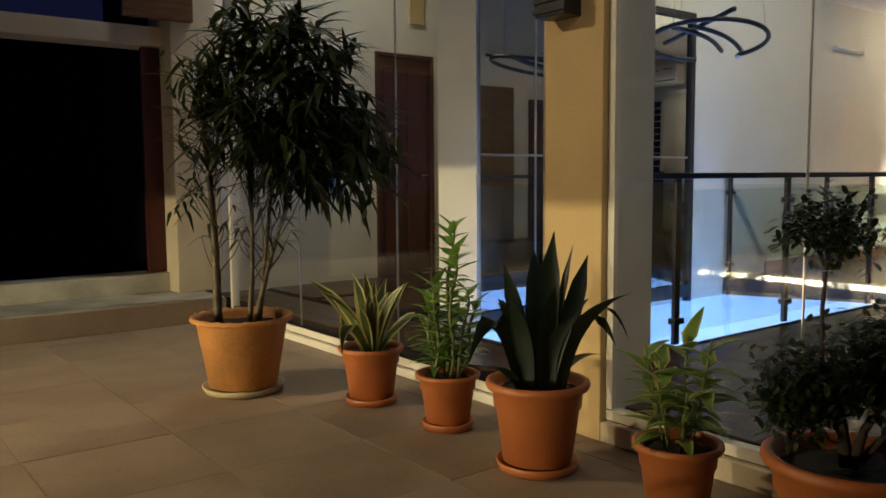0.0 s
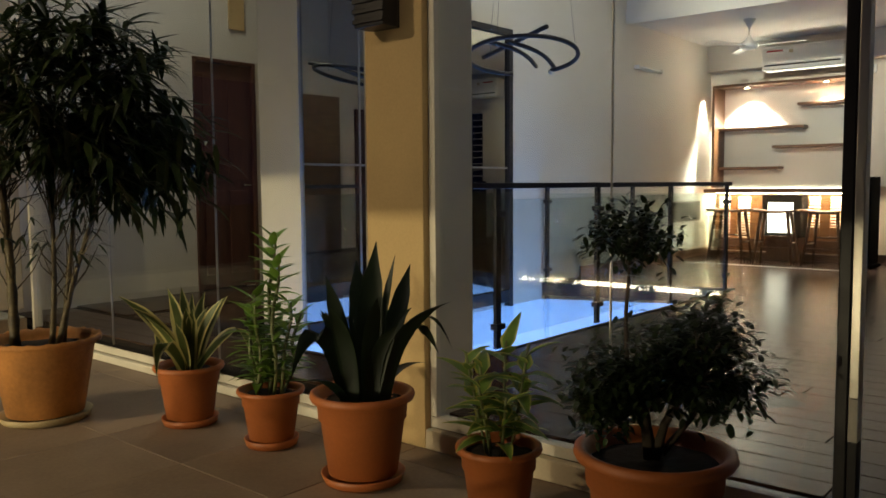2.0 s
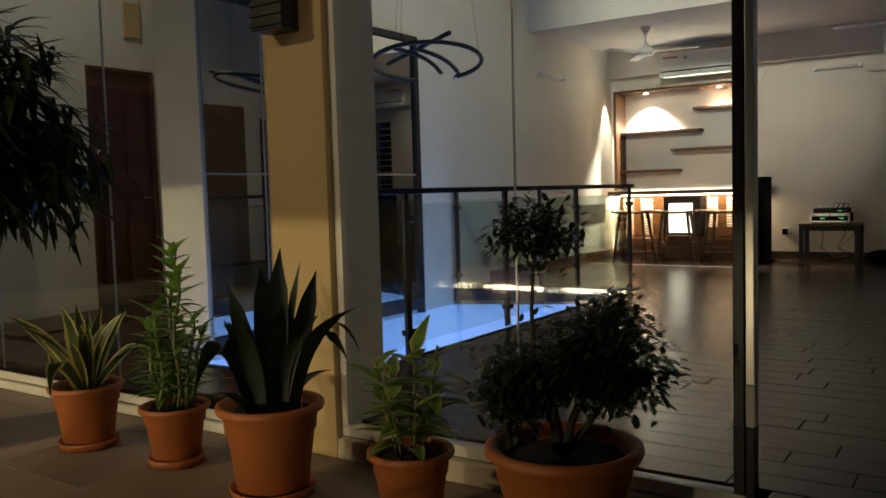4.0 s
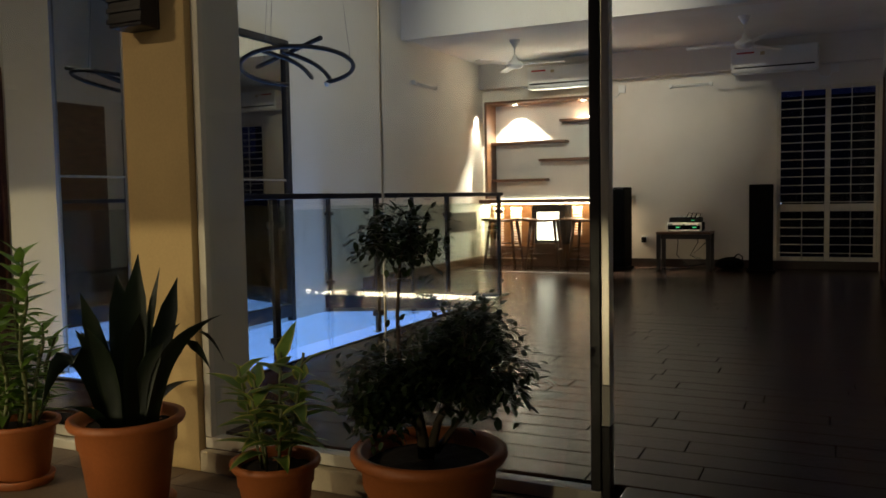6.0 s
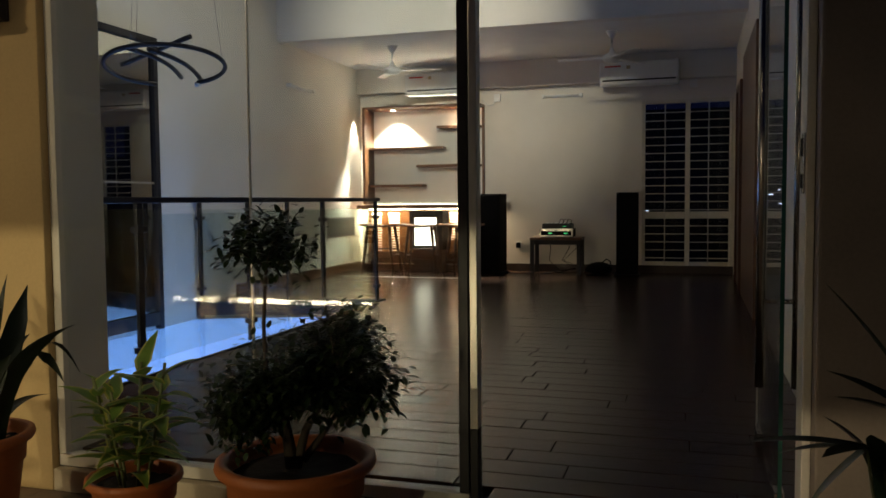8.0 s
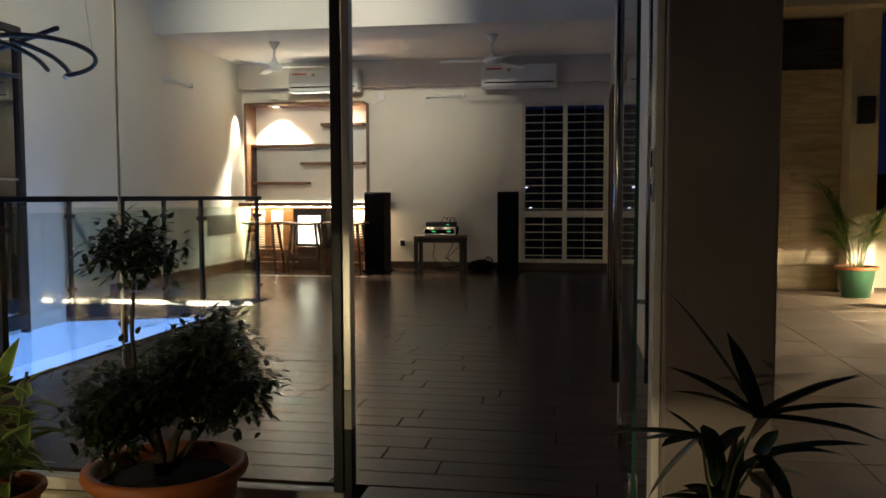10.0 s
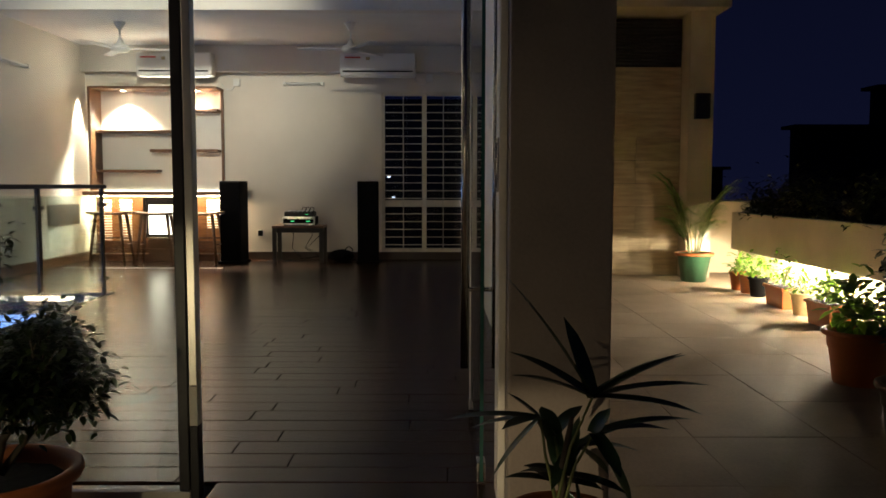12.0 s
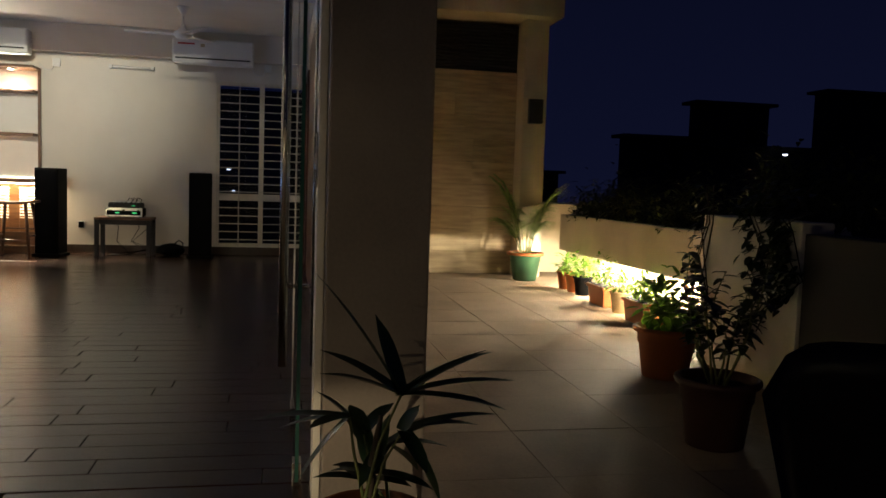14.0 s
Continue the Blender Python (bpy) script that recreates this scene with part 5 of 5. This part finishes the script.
p, top = pot(pose(9.70, -2.88, TZ), 0.215, 0.33, "green glazed pot with a brown rim beside the column", M_green, "frill", None)
part("rim_band", lathe(bmesh.new(), [(0.218, 0.306), (0.226, 0.318), (0.224, 0.340), (0.206, 0.344), (0.202, 0.33), (0.206, 0.31)], 48), M_terra, p, "brown rim band")
b = plant("areca_palm", pose(9.70, -2.88, TZ + top), "feathery areca palm lit from below beside the column")
for k in range(17):
    a = k * 2.4 + 0.7
    tall = k % 4 == 0
    ln = R.uniform(1.05, 1.35) if tall else R.uniform(0.55, 0.90)
    up = R.uniform(1.40, 1.52) if tall else R.uniform(1.2, 1.45)
    d = ring_dir(a, up)
    out = Vector((math.cos(a), math.sin(a), 0))
    base = out * 0.05
    bend = 0.22 if tall else 0.16
    pts = [base + d * ln * t + out * bend * t * t + Vector((0, 0, -0.26 * ln * t ** 3)) for t in (0, .2, .4, .6, .8, 1)]
    f = part("frond", tube(bmesh.new(), pts, [0.007, 0.005, 0.004, 0.003, 0.002, 0.001], 5), M_stem, b)
    bm = bmesh.new()
    for j in range(24):
        t = 0.36 + 0.63 * j / 23
        i0 = min(int(t * 5), 4)
        q = pts[i0].lerp(pts[i0 + 1], t * 5 - i0)
        w = (pts[i0 + 1] - pts[i0]).normalized()
        for s in (-1, 1):
            sd = w.cross(Vector((-math.sin(a), math.cos(a), 0))).normalized() * 0.15 + Vector((-math.sin(a), math.cos(a), 0)) * s
            leaf(bm, q, w * 0.75 + sd, 0.24 * (1.15 - abs(t - 0.6) * 1.3), 0.016, 0.8, 0.2, 4, shape=0.6)
    part("foliage", bm, L_areca, f)


def trough(m, label):
    t = thing("trough_pot", m, label, "flower pot", "pots under the planter")
    bm = box(bmesh.new(), -0.22, 0.22, -0.095, 0.095, 0.0, 0.19, 0.008)
    for v in bm.verts:
        v.co.xy *= 0.86 + 0.14 * v.co.z / 0.19
    part("body", bm, M_terra, t)
    part("rim", box(bmesh.new(), -0.235, 0.235, -0.108, 0.108, 0.165, 0.195, 0.008), M_terra, t)
    part("soil", box(bmesh.new(), -0.21, 0.21, -0.09, 0.09, 0.1955, 0.199), M_soil, t)
    return t


for i, (x, y, kind) in enumerate(((6.60, -3.00, "t"), (7.17, -3.04, "g"), (7.66, -3.08, "t"), (8.36, -3.12, "d"), (8.62, -3.12, "r"), (8.90, -3.12, "r"))):
    if kind == "t":
        trough(pose(x, y, TZ, 0, 0, R.uniform(-4, 4)), "oblong terracotta trough under the lit planter")
        tz = TZ + 0.199
    else:
        q, hh = pot(pose(x, y, TZ), 0.11, 0.20, {"g": "small olive plant pot under the lit planter", "r": "small terracotta pot under the lit planter", "d": "small dark blue pot under the lit planter"}[kind], {"g": M_saucer, "r": M_terra, "d": M_cab}[kind], saucer=None)
        tz = TZ + hh
    bush(pose(x, y, tz), (0.22 if kind == "t" else 0.12, 0.13, R.uniform(0.10, 0.17)), 120 if kind == "t" else 70, R.uniform(0.06, 0.085), L_bush, ("bright green leafy plant in the lamplight", "pale green bushy herb in the lamplight")[i % 2], 31 + i)


def hedge(name, x0, x1, y0, y1, z0, zh, count, seed, mat=L_hedge, size=0.075):
    bm = bmesh.new()
    rr = random.Random(seed)
    clumps = [(rr.uniform(x0, x1), rr.uniform(y0, y1), rr.uniform(0.35, 1.0)) for _ in range(int((x1 - x0) * 9))]
    for k in range(count):
        cx, cy, ch = rr.choice(clumps)
        q = Vector((cx + rr.gauss(0, 0.10), cy + rr.gauss(0, 0.10), z0 + abs(rr.gauss(0.5, 0.32)) * zh * ch))
        leaf(bm, q, ring_dir(rr.uniform(0, 6.283), rr.uniform(-0.5, 0.9)), size * rr.uniform(0.6, 1.4), size * 0.42, rr.uniform(0.2, 1), 0.25, 3, shape=0.7)
    return tagged(part(name, bm, mat), "dark uneven mass of leafy shrubs growing in the planter", "hedge", kind="stuff")


hedge("hedge", 6.2, 9.1, -3.7, -3.25, 0.66, 0.46, 4200, 41)
hedge("hedge_near", 3.3, 5.3, -3.5, -3.0, 0.82, 0.46, 4200, 42)
hedge("hedge_side", 1.4, 3.4, -3.6, -2.95, 0.78, 0.66, 3600, 44)
hedge("hedge_far", 9.4, 14.0, -5.5, -4.2, -0.2, 1.4, 1500, 43, size=0.12)


for i, (x, y) in enumerate(((7.45, -3.36), (7.75, -3.32), (8.1, -3.38))):
    bush(pose(x, y, 0.66), (0.15, 0.13, 0.20), 70, 0.085, L_croton, "croton shrub with yellow-green leaves in the planter", 71 + i)


def creeper(x0, x1, y, z0, z1, seed, count, label):
    v = plant("climbing_vine", pose(x0, y, z0), label)
    w, lv_ = bmesh.new(), bmesh.new()
    rr = random.Random(seed)
    for k in range(4):
        pts = [(rr.uniform(0, x1 - x0), 0.005, (z1 - z0) * t / 5) for t in range(6)]
        tube(w, pts, 0.004, 5, False)
        for j in range(count // 4):
            t = rr.uniform(0, 4.99)
            q = Vector(pts[int(t)]).lerp(Vector(pts[int(t) + 1]), t % 1) + Vector((rr.gauss(0, .03), rr.uniform(0, .07), rr.gauss(0, .03)))
            leaf(lv_, q, ring_dir(rr.uniform(0.4, 2.7), rr.uniform(-0.9, 0.3)), rr.uniform(0.05, 0.085), 0.045, 0.4, 0.2, 3, shape=0.8)
    part("stem", w, M_bark, v)
    part("foliage", lv_, L_ficus, v)


creeper(5.02, 5.22, -2.72, TZ, 1.05, 51, 110, "dark climbing vine on the corner of the white pier")
creeper(4.02, 4.36, -2.72, 0.42, 1.05, 53, 260, "dark leafy vine hanging over the end of the white pier")
creeper(4.35, 4.62, -2.72, 0.20, 1.05, 52, 120, "dark climbing vine hanging over the white pier")
for i, y in enumerate((2.55, 2.95, 3.5, 4.25, 4.62)):
    q, hh = pot(pose(-1.18, y, TZ), 0.10, 0.17, "small terracotta pot before the parapet planter", saucer=None)
    bush(pose(-1.18, y, TZ + hh), (0.14, 0.14, 0.11), 60, 0.07, L_bush, "small leafy plant in the lamplight", 61 + i)

# ---- garden chair ----
ch = thing("garden_chair", pose(1.445, -1.15, TZ, 0, 0, -35), "black moulded garden chair with a rounded back", "chair")
bm = bmesh.new()
cols = []
for i in range(17):
    u = -1 + 2 * i / 16
    ztop = 0.89 - 0.015 * u * u - 0.10 * abs(u) ** 9
    col = []
    for j in range(9):
        t = j / 8
        z = 0.40 + (ztop - 0.40) * t
        col.append(bm.verts.new((-0.20 - 0.10 * t + 0.05 * u * u, u * (0.19 + 0.08 * t), z)))
    cols.append(col)
for a, c in zip(cols, cols[1:]):
    for j in range(8):
        bm.faces.new((a[j], c[j], c[j + 1], a[j + 1]))
bmesh.ops.solidify(bm, geom=bm.faces[:], thickness=0.022)
part("backrest", bm, M_black, ch, smooth=True)
part("seat", box(bmesh.new(), -0.22, 0.24, -0.24, 0.24, 0.39, 0.425, 0.014), M_black, ch)
for sx, sy in ((-0.2, -0.21), (-0.2, 0.21), (0.2, -0.21), (0.2, 0.21)):
    part("leg", tube(bmesh.new(), [(sx, sy, 0.395), (sx * 1.12, sy * 1.08, 0.0)], [0.022, 0.016], 10), M_black, ch)

# ---- stone cladding, terrace tiles and planks, piece by piece ----
wall_core = bpy.data.objects["stone_wall_core"]
rs = random.Random(5)
for c in range(9):
    z0 = TZ + c * 0.2865
    y = -2.886
    while y < -0.52:
        w = min(rs.choice((0.55, 0.8, 1.1)), -0.512 - y)
        if w < 0.12:
            break
        dpt = rs.uniform(0.018, 0.026)
        part("stone", box(bmesh.new(), 10.398 - dpt, 10.3985, y + 0.0012, y + w - 0.0012, z0 + 0.0012, z0 + 0.2853, 0.002), M_stone, wall_core)
        y += w


def block_mesh(name, sx, sy, sz, ch_, mat):
    """A block with its top edge chamfered, top at z = 0."""
    v = [(x * sx / 2, y * sy / 2, -sz) for x, y in ((-1, -1), (1, -1), (1, 1), (-1, 1))]
    v += [(x * sx / 2, y * sy / 2, -ch_) for x, y in ((-1, -1), (1, -1), (1, 1), (-1, 1))]
    v += [(x * (sx / 2 - ch_), y * (sy / 2 - ch_), 0) for x, y in ((-1, -1), (1, -1), (1, 1), (-1, 1))]
    f = [(8, 9, 10, 11)] + [(a + i, a + (i + 1) % 4, a + 4 + (i + 1) % 4, a + 4 + i) for a in (0, 4) for i in range(4)]
    me = bpy.data.meshes.new(name)
    me.from_pydata(v, [], f)
    me.materials.append(mat)
    return me, v, f


def lay(name, parent, spots, size, mat, count, ch_=0.003):
    """Pieces as objects on shared meshes; those past the count joined in one."""
    meshes = {}
    rest_v, rest_f = [], []
    for i, (x, y, z, sx, sy) in enumerate(spots):
        key = (round(sx, 3), round(sy, 3))
        if key not in meshes:
            meshes[key] = block_mesh(name, sx, sy, size, ch_, mat)
        me, v, f = meshes[key]
        if i < count:
            ob = new(name, me)
            ob.location = (x, y, z)
            ob.parent = parent
        else:
            k = len(rest_v)
            rest_v += [(a + x, b_ + y, c + z) for a, b_, c in v]
            rest_f += [tuple(q + k for q in face) for face in f]
    if rest_v:
        me = bpy.data.meshes.new(name + "_rest")
        me.from_pydata(rest_v, [], rest_f)
        me.materials.append(mat)
        tagged(new(name + "_rest", me), kind="stuff").parent = parent


rt = random.Random(11)
spots = []
T = 0.60
YJ = -0.42
for i in range(23):
    for j in range(-6, 12):
        x, y, sx, sy = -2.9 + T * (i + 0.5), YJ + T * (j + 0.5), T - 0.002, T - 0.002
        if y - T / 2 > 6.3 or x - T / 2 > 10.36:
            continue
        if y + T / 2 > 6.37:
            sy = 6.37 - (y - T / 2) - 0.005
            y = y - T / 2 + 0.0025 + sy / 2
        if x + T / 2 > 10.36 and y < YJ:
            sx = 10.36 - (x - T / 2) - 0.005
            x = x - T / 2 + 0.0025 + sx / 2
        if y > YJ and x + T / 2 > GX - 0.062:
            sx = GX - 0.064 - (x - T / 2) - 0.005
            if sx < 0.05:
                continue
            x = x - T / 2 + 0.0025 + sx / 2
        spots.append((x, y, TZ + rt.uniform(-0.0008, 0.0008), sx, sy))
spots.sort(key=lambda s: abs(s[0] - 2.5) + abs(s[1] - 1.5) * 0.7)
floor_out = tagged(new("floor_terrace"), "brown matt square terrace floor tiles with dark joints", "floor", kind="structure")
lay("tile", floor_out, spots, 0.011, M_tile, 300, 0.0015)

spots = []
W, LN = 0.145, 0.92
for i in range(59):
    x = GX + 0.1 + W * (i + 0.5)
    if x > FX:
        break
    y = -0.26 - rt.uniform(0, LN)
    ymax = LY if x > 7.8 else RY - 0.09
    if x + W / 2 < 3.27:
        ymax = 7.04
    edge = 3.2 + (7.70 - x + W / 2) / 0.66 * 1.63 + 0.03
    if 7.05 < x <= 7.8 and edge < LY - 0.05:
        spots.append((x, (max(edge, 3.2) + LY) / 2, 0.0, W - 0.002, round(LY - max(edge, 3.2), 2) - 0.004))
    while y < ymax:
        y0, y1 = max(y, -0.258), min(y + LN, ymax)
        if y1 - y0 > 0.04:
            spots.append((x, (y0 + y1) / 2, rt.uniform(-0.0006, 0.0006), W - 0.002, round(y1 - y0, 2) - 0.004))
        y += LN
for i in range(24):
    x = 3.42 + W * i
    if x < 6.75:
        for y0 in (5.33, 6.25):
            spots.append((x, y0 + 0.40, 0.0, W - 0.002, 0.796))
spots.sort(key=lambda s: s[0] + (3 if s[1] > 3.3 else 0))
floor_in = tagged(new("floor_hall"), "dark glossy brown wooden floor planks", "floor", kind="structure")
lay("plank", floor_in, spots, 0.013, M_plank, 300, 0.002)
